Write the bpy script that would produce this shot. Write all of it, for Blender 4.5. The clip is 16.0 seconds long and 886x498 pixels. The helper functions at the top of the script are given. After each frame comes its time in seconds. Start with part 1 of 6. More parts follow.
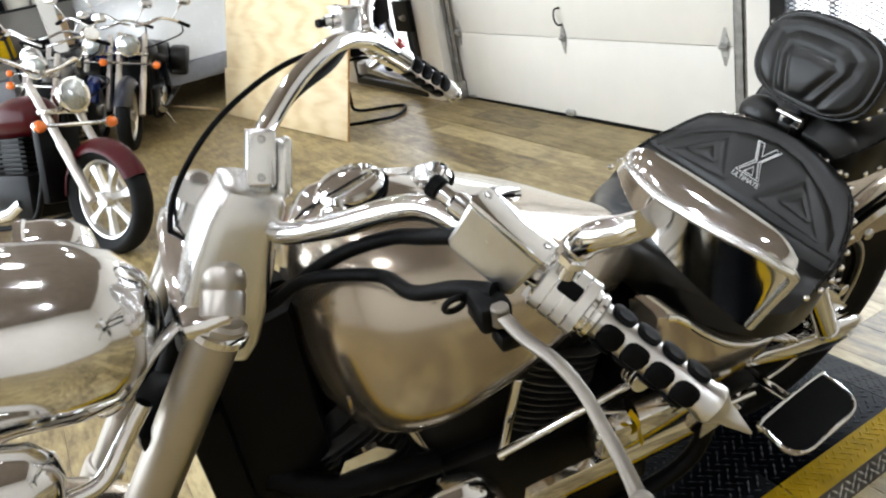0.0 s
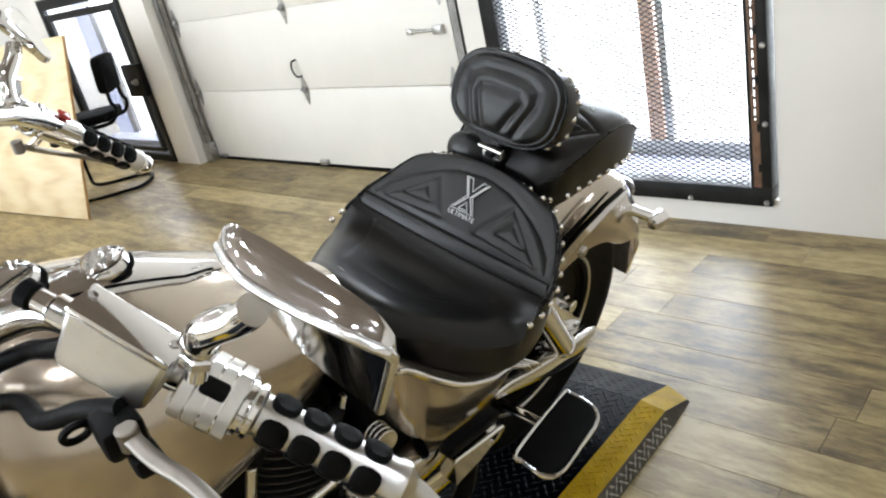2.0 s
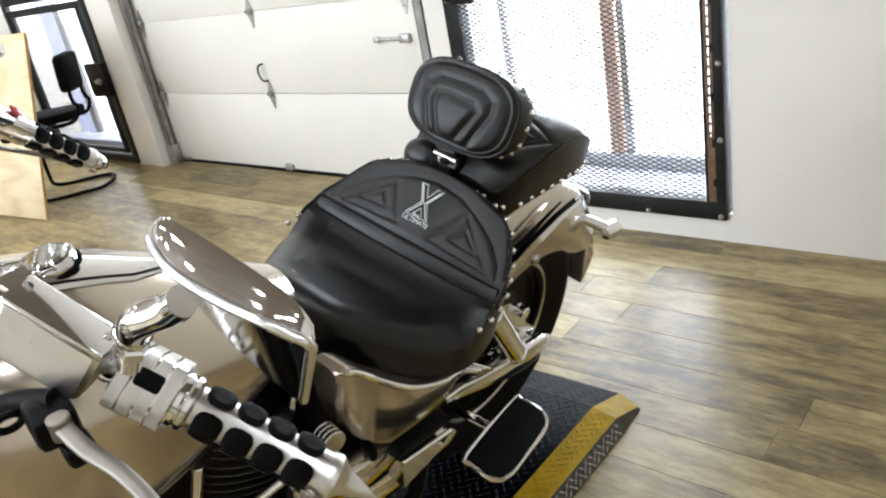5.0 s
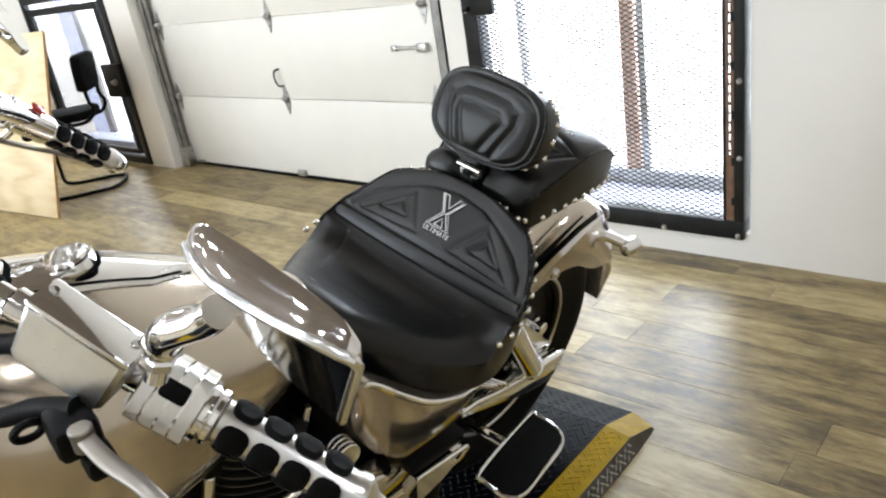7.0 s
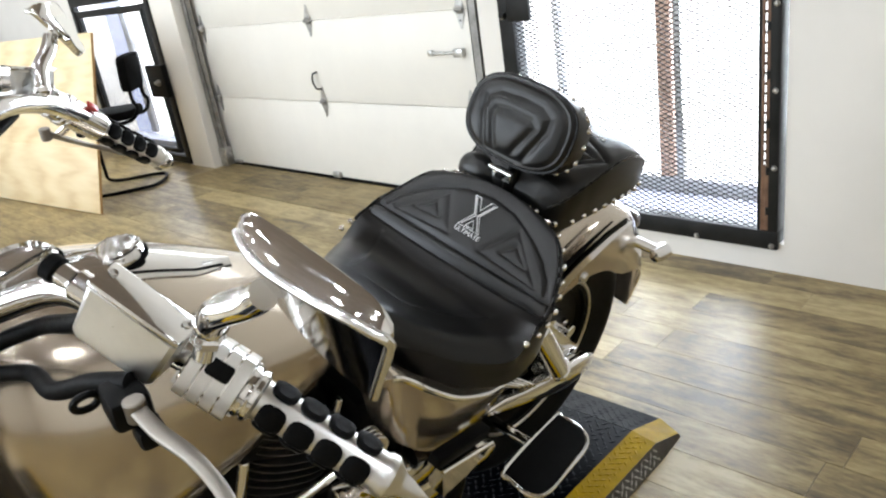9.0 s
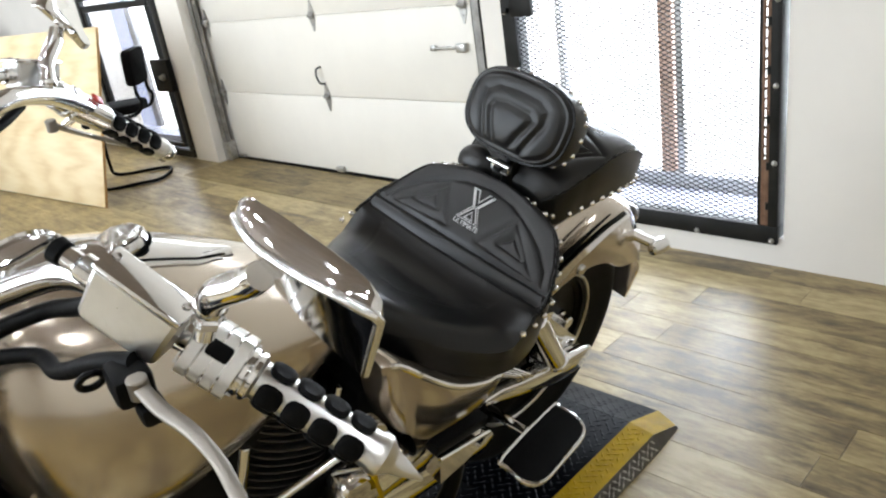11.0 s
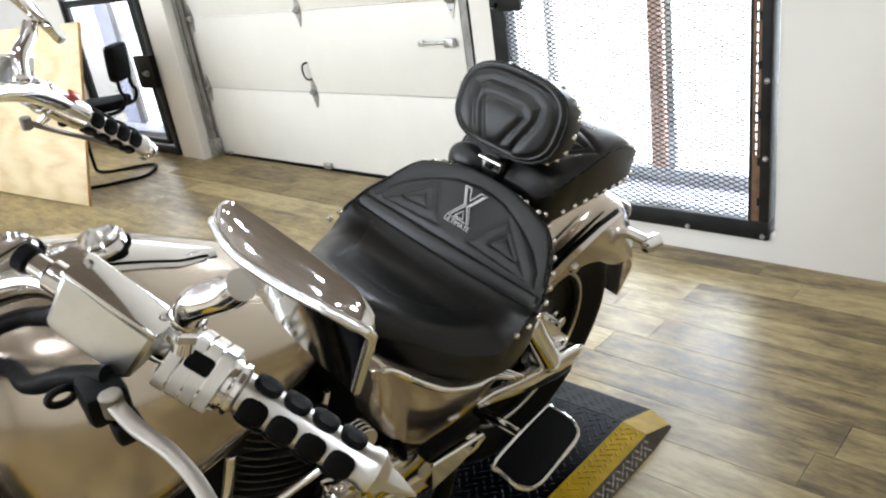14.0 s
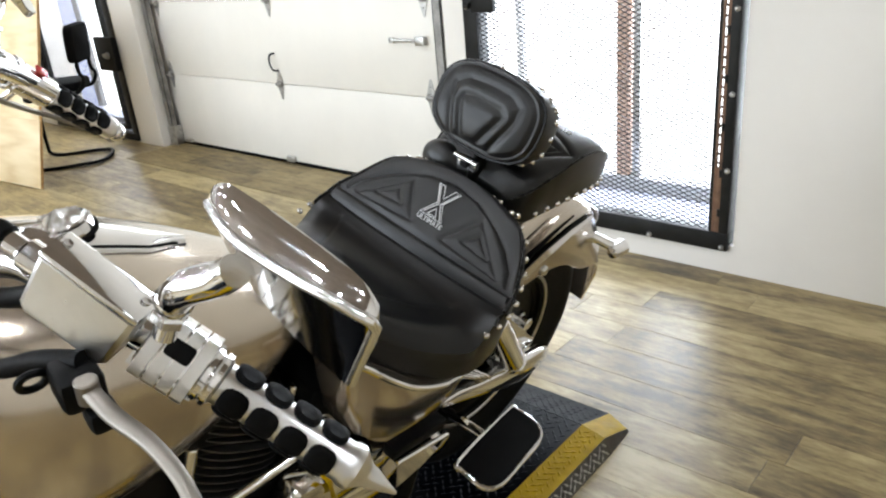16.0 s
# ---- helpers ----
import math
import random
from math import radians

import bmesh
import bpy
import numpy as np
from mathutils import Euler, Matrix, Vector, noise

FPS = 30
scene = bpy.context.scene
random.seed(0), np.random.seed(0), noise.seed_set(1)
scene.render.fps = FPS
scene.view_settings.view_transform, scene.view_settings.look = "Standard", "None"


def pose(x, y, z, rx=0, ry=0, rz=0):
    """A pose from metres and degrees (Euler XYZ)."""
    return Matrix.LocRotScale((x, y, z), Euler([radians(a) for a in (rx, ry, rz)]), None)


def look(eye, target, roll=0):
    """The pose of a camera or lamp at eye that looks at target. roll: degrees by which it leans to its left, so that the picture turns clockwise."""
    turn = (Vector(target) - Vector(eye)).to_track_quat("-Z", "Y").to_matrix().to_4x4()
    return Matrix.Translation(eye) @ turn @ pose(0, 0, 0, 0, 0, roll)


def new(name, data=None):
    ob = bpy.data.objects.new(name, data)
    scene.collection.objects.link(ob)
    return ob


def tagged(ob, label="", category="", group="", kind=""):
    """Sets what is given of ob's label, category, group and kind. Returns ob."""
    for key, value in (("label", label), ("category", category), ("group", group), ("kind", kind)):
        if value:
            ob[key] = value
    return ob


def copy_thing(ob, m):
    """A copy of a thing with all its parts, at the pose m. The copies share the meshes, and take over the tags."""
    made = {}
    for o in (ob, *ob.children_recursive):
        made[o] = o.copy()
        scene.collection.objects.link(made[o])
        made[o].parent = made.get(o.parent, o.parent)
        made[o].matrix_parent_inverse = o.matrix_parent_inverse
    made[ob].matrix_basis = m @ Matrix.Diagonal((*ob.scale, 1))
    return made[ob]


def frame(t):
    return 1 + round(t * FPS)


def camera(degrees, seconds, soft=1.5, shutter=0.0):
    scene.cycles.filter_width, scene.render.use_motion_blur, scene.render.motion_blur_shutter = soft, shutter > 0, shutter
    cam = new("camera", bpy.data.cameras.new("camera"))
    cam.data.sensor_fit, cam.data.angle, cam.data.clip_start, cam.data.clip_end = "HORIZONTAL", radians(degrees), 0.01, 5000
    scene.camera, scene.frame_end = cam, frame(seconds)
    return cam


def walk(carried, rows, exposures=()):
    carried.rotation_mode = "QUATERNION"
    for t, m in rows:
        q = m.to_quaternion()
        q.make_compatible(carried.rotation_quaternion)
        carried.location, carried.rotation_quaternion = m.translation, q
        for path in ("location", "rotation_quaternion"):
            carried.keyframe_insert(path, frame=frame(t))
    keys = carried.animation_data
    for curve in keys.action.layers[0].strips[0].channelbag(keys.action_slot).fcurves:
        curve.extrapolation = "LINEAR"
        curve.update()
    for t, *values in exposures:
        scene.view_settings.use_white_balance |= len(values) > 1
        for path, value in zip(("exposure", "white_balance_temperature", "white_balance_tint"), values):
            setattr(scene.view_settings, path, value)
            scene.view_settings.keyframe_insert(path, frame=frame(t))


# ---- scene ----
cam = camera(61.0, 16.0, 2.2)
PATH = [
    (0, (3.995, -3.104, 1.405), (2.347, -2.302, 0.604), -11.5),
    (0.5, (4.012, -3.059, 1.397), (2.426, -2.129, 0.609), -13.4),
    (1, (4.015, -3.016, 1.386), (2.515, -1.949, 0.605), -14.5),
    (1.5, (4.013, -2.984, 1.379), (2.603, -1.799, 0.599), -14.1),
    (2, (4.003, -2.958, 1.371), (2.678, -1.692, 0.572), -13.2),
    (2.5, (4.012, -2.946, 1.371), (2.721, -1.637, 0.583), -13.6),
    (3, (4.021, -2.947, 1.373), (2.737, -1.619, 0.607), -13.1),
    (3.5, (4.032, -2.949, 1.372), (2.755, -1.619, 0.597), -13.1),
    (4, (4.047, -2.954, 1.368), (2.78, -1.628, 0.571), -12.7),
    (6.5, (4.009, -2.958, 1.367), (2.733, -1.623, 0.599), -9.3),
    (7, (4.003, -2.957, 1.366), (2.722, -1.627, 0.598), -9.4),
    (7.5, (4.001, -2.962, 1.364), (2.715, -1.639, 0.591), -8.8),
    (8, (4.01, -2.968, 1.366), (2.712, -1.648, 0.607), -8.8),
    (8.5, (4.02, -2.975, 1.37), (2.706, -1.666, 0.622), -8.7),
    (9, (4.029, -2.982, 1.372), (2.683, -1.703, 0.628), -9.0),
    (11.5, (4.053, -2.992, 1.37), (2.701, -1.726, 0.617), -8.9),
    (12, (4.048, -2.991, 1.368), (2.696, -1.725, 0.614), -8.8),
    (12.5, (4.047, -2.988, 1.368), (2.699, -1.72, 0.612), -8.8),
    (13, (4.042, -2.984, 1.365), (2.701, -1.71, 0.603), -9.0),
    (13.5, (4.031, -2.976, 1.366), (2.691, -1.702, 0.603), -9.0),
    (14, (4.023, -2.97, 1.364), (2.696, -1.685, 0.597), -8.9),
    (14.5, (4.02, -2.97, 1.363), (2.705, -1.677, 0.588), -8.5),
    (15, (4.011, -2.969, 1.361), (2.696, -1.679, 0.582), -8.4),
    (15.5, (4.008, -2.965, 1.362), (2.729, -1.639, 0.583), -7.9),
    (16, (3.998, -2.984, 1.36), (2.756, -1.625, 0.58), -5.3),
]
walk(cam, [(t, look(eye, target, roll)) for t, eye, target, roll in PATH])

# ---- world and light ----
world = bpy.data.worlds.new("world")
scene.world = world
world.use_nodes = True
wn = world.node_tree.nodes
sky = wn.new("ShaderNodeTexSky")
sky.sky_type, sky.sun_disc = "NISHITA", False
sky.sun_elevation, sky.sun_rotation = radians(35), radians(20)
world.node_tree.links.new(sky.outputs[0], wn["Background"].inputs[0])
wn["Background"].inputs[1].default_value = 0.12

sun_data = bpy.data.lights.new("sun", "SUN")
sun_data.energy, sun_data.angle, sun_data.color = 1.0, radians(10), (1.0, 0.97, 0.93)
sun = new("sun", sun_data)
sun.matrix_world = look((0, 8, 8), (0, 0, 0))


def area_light(name, m, sx, sy, watts, color, shape="RECTANGLE"):
    d = bpy.data.lights.new(name, "AREA")
    d.shape, d.size, d.energy, d.color = shape, sx, watts, color
    if shape == "RECTANGLE":
        d.size_y = sy
    ob = new(name, d)
    ob.matrix_world = m
    return ob


area_light("daylight_gate", look((2.42, 0.50, 1.3), (2.42, -3, 0.7)), 1.5, 2.1, 165, (0.78, 0.88, 1.0))
# the south window is unseen, assumed from bright sheen on leather and chrome
area_light("unseen_window_light", look((-2.3, -7.28, 2.17), (-2.3, 0, 1.7)), 9.4, 3.05, 555, (0.86, 0.93, 1.0))
area_light("daylight_window", look((-2.4, 0.18, 1.34), (-2.1, -3, -0.9)), 1.3, 0.16, 34, (0.74, 0.85, 1.0))

# ---- materials ----
def nodes_of(name):
    m = bpy.data.materials.new(name)
    m.use_nodes = True
    nt = m.node_tree
    return m, nt, nt.nodes["Principled BSDF"]


def noise_node(nt, scale, detail=4.0, rough=0.6, vec=None):
    n = nt.nodes.new("ShaderNodeTexNoise")
    n.inputs["Scale"].default_value, n.inputs["Detail"].default_value = scale, detail
    n.inputs["Roughness"].default_value = rough
    if vec is not None:
        nt.links.new(vec, n.inputs["Vector"])
    return n


def ramp_node(nt, fac, stops):
    r = nt.nodes.new("ShaderNodeValToRGB")
    el = r.color_ramp.elements
    while len(el) < len(stops):
        el.new(0.5)
    for e, (p, c) in zip(el, stops):
        e.position, e.color = p, (*c, 1)
    nt.links.new(fac, r.inputs["Fac"])
    return r


def coords(nt, sx=1, sy=1, sz=1, generated=False):
    tc = nt.nodes.new("ShaderNodeTexCoord")
    mp = nt.nodes.new("ShaderNodeMapping")
    mp.inputs["Scale"].default_value = (sx, sy, sz)
    nt.links.new(tc.outputs["Object"], mp.inputs["Vector"])
    return mp.outputs["Vector"]


def bump(nt, bsdf, height, strength, dist=0.002):
    b = nt.nodes.new("ShaderNodeBump")
    b.inputs["Strength"].default_value, b.inputs["Distance"].default_value = strength, dist
    nt.links.new(height, b.inputs["Height"])
    nt.links.new(b.outputs["Normal"], bsdf.inputs["Normal"])


def simple(name, col, rough=0.5, metal=0.0, var=0.12, scale=12.0, bump_s=0.0, bump_scale=80.0, rvar=0.1, coat=0.0, spec=None):
    m, nt, b = nodes_of(name)
    v = coords(nt)
    n = noise_node(nt, scale, vec=v)
    lo = tuple(max(0, c * (1 - var)) for c in col)
    hi = tuple(min(1, c * (1 + var)) for c in col)
    r = ramp_node(nt, n.outputs["Fac"], [(0.3, lo), (0.7, hi)])
    nt.links.new(r.outputs["Color"], b.inputs["Base Color"])
    n2 = noise_node(nt, scale * 4.3, vec=v)
    mr = nt.nodes.new("ShaderNodeMapRange")
    mr.inputs["To Min"].default_value, mr.inputs["To Max"].default_value = max(0.02, rough - rvar), min(1, rough + rvar)
    nt.links.new(n2.outputs["Fac"], mr.inputs["Value"])
    nt.links.new(mr.outputs["Result"], b.inputs["Roughness"])
    b.inputs["Metallic"].default_value = metal
    b.inputs["Coat Weight"].default_value = coat
    b.inputs["Coat Roughness"].default_value = 0.04
    if spec is not None:
        b.inputs["Specular IOR Level"].default_value = spec
    if bump_s:
        n3 = noise_node(nt, bump_scale, vec=v)
        bump(nt, b, n3.outputs["Fac"], bump_s)
    return m


CHROME = simple("chrome", (0.84, 0.835, 0.83), 0.085, 1.0, 0.03, 20, rvar=0.03)
SATIN = simple("satin_metal", (0.72, 0.71, 0.69), 0.3, 1.0, 0.06, 30, rvar=0.06)
DARK_CHROME = simple("aged_chrome", (0.55, 0.54, 0.53), 0.16, 1.0, 0.1, 30, rvar=0.06)
PAINT = simple("champagne_paint", (0.56, 0.485, 0.398), 0.20, 0.9, 0.05, 400, rvar=0.03, coat=1.0)
RED_PAINT = simple("dark_red_paint", (0.050, 0.002, 0.004), 0.3, 0.0, 0.1, 200, rvar=0.04, coat=0.10, spec=0.15)
NAVY_PAINT = simple("dark_blue_paint", (0.004, 0.006, 0.016), 0.3, 0.0, 0.1, 200, rvar=0.04, coat=0.5, spec=0.3)
LEVER = simple("dull_alloy", (0.27, 0.245, 0.215), 0.46, 1.0, 0.08, 30, rvar=0.06)
FORK = simple("dull_fork_metal", (0.50, 0.47, 0.43), 0.36, 1.0, 0.08, 9, rvar=0.08, bump_s=0.05, bump_scale=30)
RISER = simple("polished_alloy", (0.80, 0.80, 0.79), 0.24, 1.0, 0.05, 20, rvar=0.06)
FIN = simple("grey_fin_metal", (0.075, 0.073, 0.07), 0.42, 0.8, 0.25, 40)
LEATHER = simple("black_leather", (0.0011, 0.0011, 0.0012), 0.35, 0.0, 0.15, 14, bump_s=0.05, bump_scale=420, rvar=0.03, spec=0.45)
PIPING = simple("stitched_leather", (0.003, 0.003, 0.0032), 0.28, 0.0, 0.2, 30, bump_s=0.15, bump_scale=500, spec=0.24)
RUBBER = simple("black_rubber", (0.003, 0.003, 0.0032), 0.5, 0.0, 0.25, 30, bump_s=0.15, bump_scale=300, spec=0.07)
TYRE = simple("tyre_rubber", (0.006, 0.006, 0.006), 0.6, 0.0, 0.25, 25, bump_s=0.2, bump_scale=150, spec=0.12)
BLACK = simple("black_paint", (0.002, 0.002, 0.0022), 0.42, 0.0, 0.2, 20, spec=0.10)
ENGINE = simple("engine_black", (0.004, 0.0038, 0.0036), 0.38, 0.1, 0.3, 30, spec=0.14)
STEEL = simple("blackened_steel", (0.016, 0.016, 0.0155), 0.45, 0.4, 0.35, 9, bump_s=0.1, spec=0.25)
RUST = simple("rusty_steel", (0.16, 0.09, 0.055), 0.7, 0.2, 0.45, 16, bump_s=0.2)
WALL = simple("white_wall_paint", (0.72, 0.69, 0.64), 0.55, 0.0, 0.03, 2.5, bump_s=0.12, bump_scale=60)
CEIL = simple("ceiling_boards", (0.235, 0.192, 0.158), 0.7, 0.0, 0.12, 3)
DOORP = simple("garage_door_paint", (0.76, 0.73, 0.665), 0.42, 0.0, 0.03, 3, bump_s=0.05, bump_scale=220)
GALV = simple("galvanised_steel", (0.47, 0.465, 0.45), 0.34, 0.9, 0.25, 40)
TRACK = simple("dull_track_steel", (0.27, 0.26, 0.245), 0.45, 0.6, 0.3, 20)
YELLOW = simple("yellow_paint", (0.42, 0.265, 0.003), 0.45, 0.0, 0.25, 14, bump_s=0.2, bump_scale=90, spec=0.09)
BLACKPLATE = simple("black_plate_paint", (0.0012, 0.0016, 0.0026), 0.38, 0.0, 0.3, 14, spec=0.035)
# paler black for the deck lugs: their faint highlights are put into the colour
GLINT_PLATE = simple("glint_plate_tread", (0.008, 0.009, 0.012), 0.42, 0.0, 0.4, 60, spec=0.10)
# darker than the bare aluminium of the lugs on it
SKIRT = simple("dark_aluminium", (0.11, 0.105, 0.10), 0.45, 0.8, 0.3, 25)
ALU = simple("bare_aluminium", (0.50, 0.49, 0.47), 0.38, 0.9, 0.15, 25)
ORANGE = simple("orange_lens", (0.75, 0.16, 0.02), 0.15, 0.0, 0.1, 30, coat=0.6)
REDLENS = simple("red_lens", (0.45, 0.02, 0.015), 0.12, 0.0, 0.1, 30, coat=0.6)
SMOKED = simple("smoked_lens", (0.02, 0.006, 0.006), 0.12, 0.0, 0.1, 30, coat=0.7)
SHADOWGAP = simple("dull_gap_black", (0.004, 0.004, 0.004), 0.8, 0, 0.2, 10, spec=0.05)
THREAD = simple("white_thread", (0.72, 0.72, 0.72), 0.6, 0, 0.08, 60)
CONCRETE = simple("concrete", (0.42, 0.42, 0.43), 0.75, 0, 0.15, 8, bump_s=0.2)
WHITEP = simple("white_car_paint", (0.78, 0.79, 0.78), 0.25, 0, 0.03, 5, coat=0.7)


def emitter(name, col, strength):
    m, nt, b = nodes_of(name)
    b.inputs["Base Color"].default_value = (0.8, 0.8, 0.8, 1)
    b.inputs["Emission Color"].default_value = (*col, 1)
    b.inputs["Emission Strength"].default_value = strength
    return m


LAMP = emitter("lamp_glow", (0.98, 0.985, 1.0), 36)
# the siding glows by itself in place of daylight falling on it
SIDING = emitter("siding_glow", (0.46, 0.54, 0.88), 0.92)
OUTSIDE = emitter("bright_outdoors", (0.95, 0.97, 1.0), 2.6)


def wood_floor(name, stops, rough):
    m, nt, b = nodes_of(name)
    info = nt.nodes.new("ShaderNodeObjectInfo")
    tc = nt.nodes.new("ShaderNodeTexCoord")
    add = nt.nodes.new("ShaderNodeVectorMath")
    add.operation = "MULTIPLY_ADD"
    comb = nt.nodes.new("ShaderNodeCombineXYZ")
    nt.links.new(info.outputs["Random"], comb.inputs[0])
    nt.links.new(info.outputs["Random"], comb.inputs[1])
    add.inputs[1].default_value = (1, 1, 1)
    nt.links.new(tc.outputs["Object"], add.inputs[0])
    sc = nt.nodes.new("ShaderNodeVectorMath")
    sc.operation = "SCALE"
    sc.inputs["Scale"].default_value = 37.0
    nt.links.new(comb.outputs[0], sc.inputs[0])
    nt.links.new(sc.outputs[0], add.inputs[2])
    mp = nt.nodes.new("ShaderNodeMapping")
    mp.inputs["Scale"].default_value = (2.3, 9, 9)
    nt.links.new(add.outputs[0], mp.inputs["Vector"])
    n = noise_node(nt, 2.2, 6, 0.62, mp.outputs[0])
    n2 = noise_node(nt, 9.0, 5, 0.65, mp.outputs[0])
    mx = nt.nodes.new("ShaderNodeMath")
    mx.operation = "MULTIPLY_ADD"
    mx.inputs[1].default_value = 0.45
    nt.links.new(n2.outputs["Fac"], mx.inputs[0])
    nt.links.new(n.outputs["Fac"], mx.inputs[2])
    m2 = nt.nodes.new("ShaderNodeMath")
    m2.operation = "MULTIPLY_ADD"
    m2.inputs[1].default_value = 0.30
    nt.links.new(info.outputs["Random"], m2.inputs[0])
    nt.links.new(mx.outputs[0], m2.inputs[2])
    # broad stains that run across the planks
    geo = nt.nodes.new("ShaderNodeNewGeometry")
    n3 = noise_node(nt, 1.7, 3, 0.55, geo.outputs["Position"])
    n4 = noise_node(nt, 14.0, 5, 0.7, geo.outputs["Position"])
    m3 = nt.nodes.new("ShaderNodeMath")
    m3.operation = "MULTIPLY_ADD"
    m3.inputs[1].default_value = 0.42
    nt.links.new(n3.outputs["Fac"], m3.inputs[0])
    nt.links.new(m2.outputs[0], m3.inputs[2])
    m4 = nt.nodes.new("ShaderNodeMath")
    m4.operation = "MULTIPLY_ADD"
    m4.inputs[1].default_value = 0.22
    nt.links.new(n4.outputs["Fac"], m4.inputs[0])
    nt.links.new(m3.outputs[0], m4.inputs[2])
    m5 = nt.nodes.new("ShaderNodeMath")
    m5.operation = "MULTIPLY"
    m5.inputs[1].default_value = 0.667
    nt.links.new(m4.outputs[0], m5.inputs[0])
    r = ramp_node(nt, m5.outputs[0], stops)
    nt.links.new(r.outputs["Color"], b.inputs["Base Color"])
    rr = nt.nodes.new("ShaderNodeMapRange")
    rr.inputs["To Min"].default_value, rr.inputs["To Max"].default_value = rough - 0.12, rough + 0.12
    nt.links.new(n3.outputs["Fac"], rr.inputs["Value"])
    nt.links.new(rr.outputs["Result"], b.inputs["Roughness"])
    bump(nt, b, n2.outputs["Fac"], 0.15, 0.001)
    return m


FLOOR = wood_floor("vinyl_planks", [(0.52, (0.042, 0.029, 0.014)), (0.66, (0.148, 0.105, 0.046)), (0.79, (0.305, 0.231, 0.103)), (0.95, (0.49, 0.395, 0.20))], 0.34)
OLD_FLOOR = wood_floor("old_planks", [(0.53, (0.030, 0.019, 0.010)), (0.68, (0.112, 0.082, 0.036)), (0.82, (0.225, 0.168, 0.075)), (0.98, (0.34, 0.265, 0.13))], 0.5)


def plywood():
    m, nt, b = nodes_of("plywood")
    v = coords(nt, 0.8, 6, 5)
    n = noise_node(nt, 2.0, 6, 0.6, v)
    w = nt.nodes.new("ShaderNodeTexWave")
    w.inputs["Scale"].default_value, w.inputs["Distortion"].default_value, w.inputs["Detail"].default_value = 0.9, 9, 3
    nt.links.new(v, w.inputs["Vector"])
    mx = nt.nodes.new("ShaderNodeMath")
    mx.operation = "MULTIPLY_ADD"
    mx.inputs[1].default_value = 0.3
    nt.links.new(w.outputs["Fac"], mx.inputs[0])
    nt.links.new(n.outputs["Fac"], mx.inputs[2])
    r = ramp_node(nt, mx.outputs[0], [(0.3, (0.64, 0.46, 0.24)), (0.62, (0.77, 0.61, 0.36)), (0.9, (0.84, 0.70, 0.46))])
    nt.links.new(r.outputs["Color"], b.inputs["Base Color"])
    b.inputs["Roughness"].default_value = 0.55
    bump(nt, b, n.outputs["Fac"], 0.1)
    return m


PLY = plywood()

# ---- mesh helpers ----
def mesh_from(name, verts, faces, smooth=True):
    me = bpy.data.meshes.new(name)
    me.from_pydata([tuple(v) for v in verts], [], faces)
    bm = bmesh.new()
    bm.from_mesh(me)
    bmesh.ops.recalc_face_normals(bm, faces=bm.faces)
    bm.to_mesh(me)
    bm.free()
    if smooth:
        me.polygons.foreach_set("use_smooth", [True] * len(me.polygons))
        me.set_sharp_from_angle(angle=radians(38))
    return me


def join(*geos):
    verts, faces = [], []
    for v, f in geos:
        k = len(verts)
        verts += list(v)
        faces += [tuple(i + k for i in q) for q in f]
    return verts, faces


def moved(geo, m):
    return [m @ Vector(v) for v in geo[0]], geo[1]


def part(name, geo, mat, parent, label="", smooth=True):
    me = mesh_from(name, *geo, smooth)
    me.materials.append(mat)
    ob = new(name, me)
    ob.parent = parent
    if label:
        ob["label"] = label
    return ob


def thing(name, label, category, m=None, group="", kind=""):
    ob = new(name)
    if m is not None:
        ob.matrix_world = m
    return tagged(ob, label, category, group, kind)


def solid(name, geo, mat, label, category="", kind="", group="", smooth=True):
    me = mesh_from(name, *geo, smooth)
    me.materials.append(mat)
    return tagged(new(name, me), label, category, group, kind)


def block(x0, x1, y0, y1, z0, z1, b=0.0):
    """A box with chamfered edges of width b."""
    if b <= 0:
        v = [(x, y, z) for x in (x0, x1) for y in (y0, y1) for z in (z0, z1)]
        return v, [(0, 1, 3, 2), (4, 6, 7, 5), (0, 4, 5, 1), (2, 3, 7, 6), (0, 2, 6, 4), (1, 5, 7, 3)]
    bm = bmesh.new()
    bmesh.ops.create_cube(bm, size=1)
    for v in bm.verts:
        v.co = Vector(((x0 + x1) / 2 + v.co.x * (x1 - x0), (y0 + y1) / 2 + v.co.y * (y1 - y0), (z0 + z1) / 2 + v.co.z * (z1 - z0)))
    bmesh.ops.bevel(bm, geom=bm.edges[:], offset=b, segments=2, profile=0.5, affect="EDGES")
    bm.verts.index_update()
    out = [v.co.copy() for v in bm.verts], [tuple(v.index for v in f.verts) for f in bm.faces]
    bm.free()
    return out


def lathe(profile, n=32, m=None):
    """Spins (radius, height) pairs round z."""
    verts, faces = [], []
    for r, z in profile:
        for i in range(n):
            a = 2 * math.pi * i / n
            verts.append(Vector((r * math.cos(a), r * math.sin(a), z)))
    for j in range(len(profile) - 1):
        for i in range(n):
            k = (i + 1) % n
            faces.append((j * n + i, j * n + k, (j + 1) * n + k, (j + 1) * n + i))
    if profile[0] == profile[-1]:
        return ([m @ v for v in verts] if m is not None else verts), faces
    if profile[0][0] > 1e-6:
        faces.append(tuple(range(n))[::-1])
    if profile[-1][0] > 1e-6:
        k = (len(profile) - 1) * n
        faces.append(tuple(range(k, k + n)))
    if m is not None:
        verts = [m @ v for v in verts]
    return verts, faces


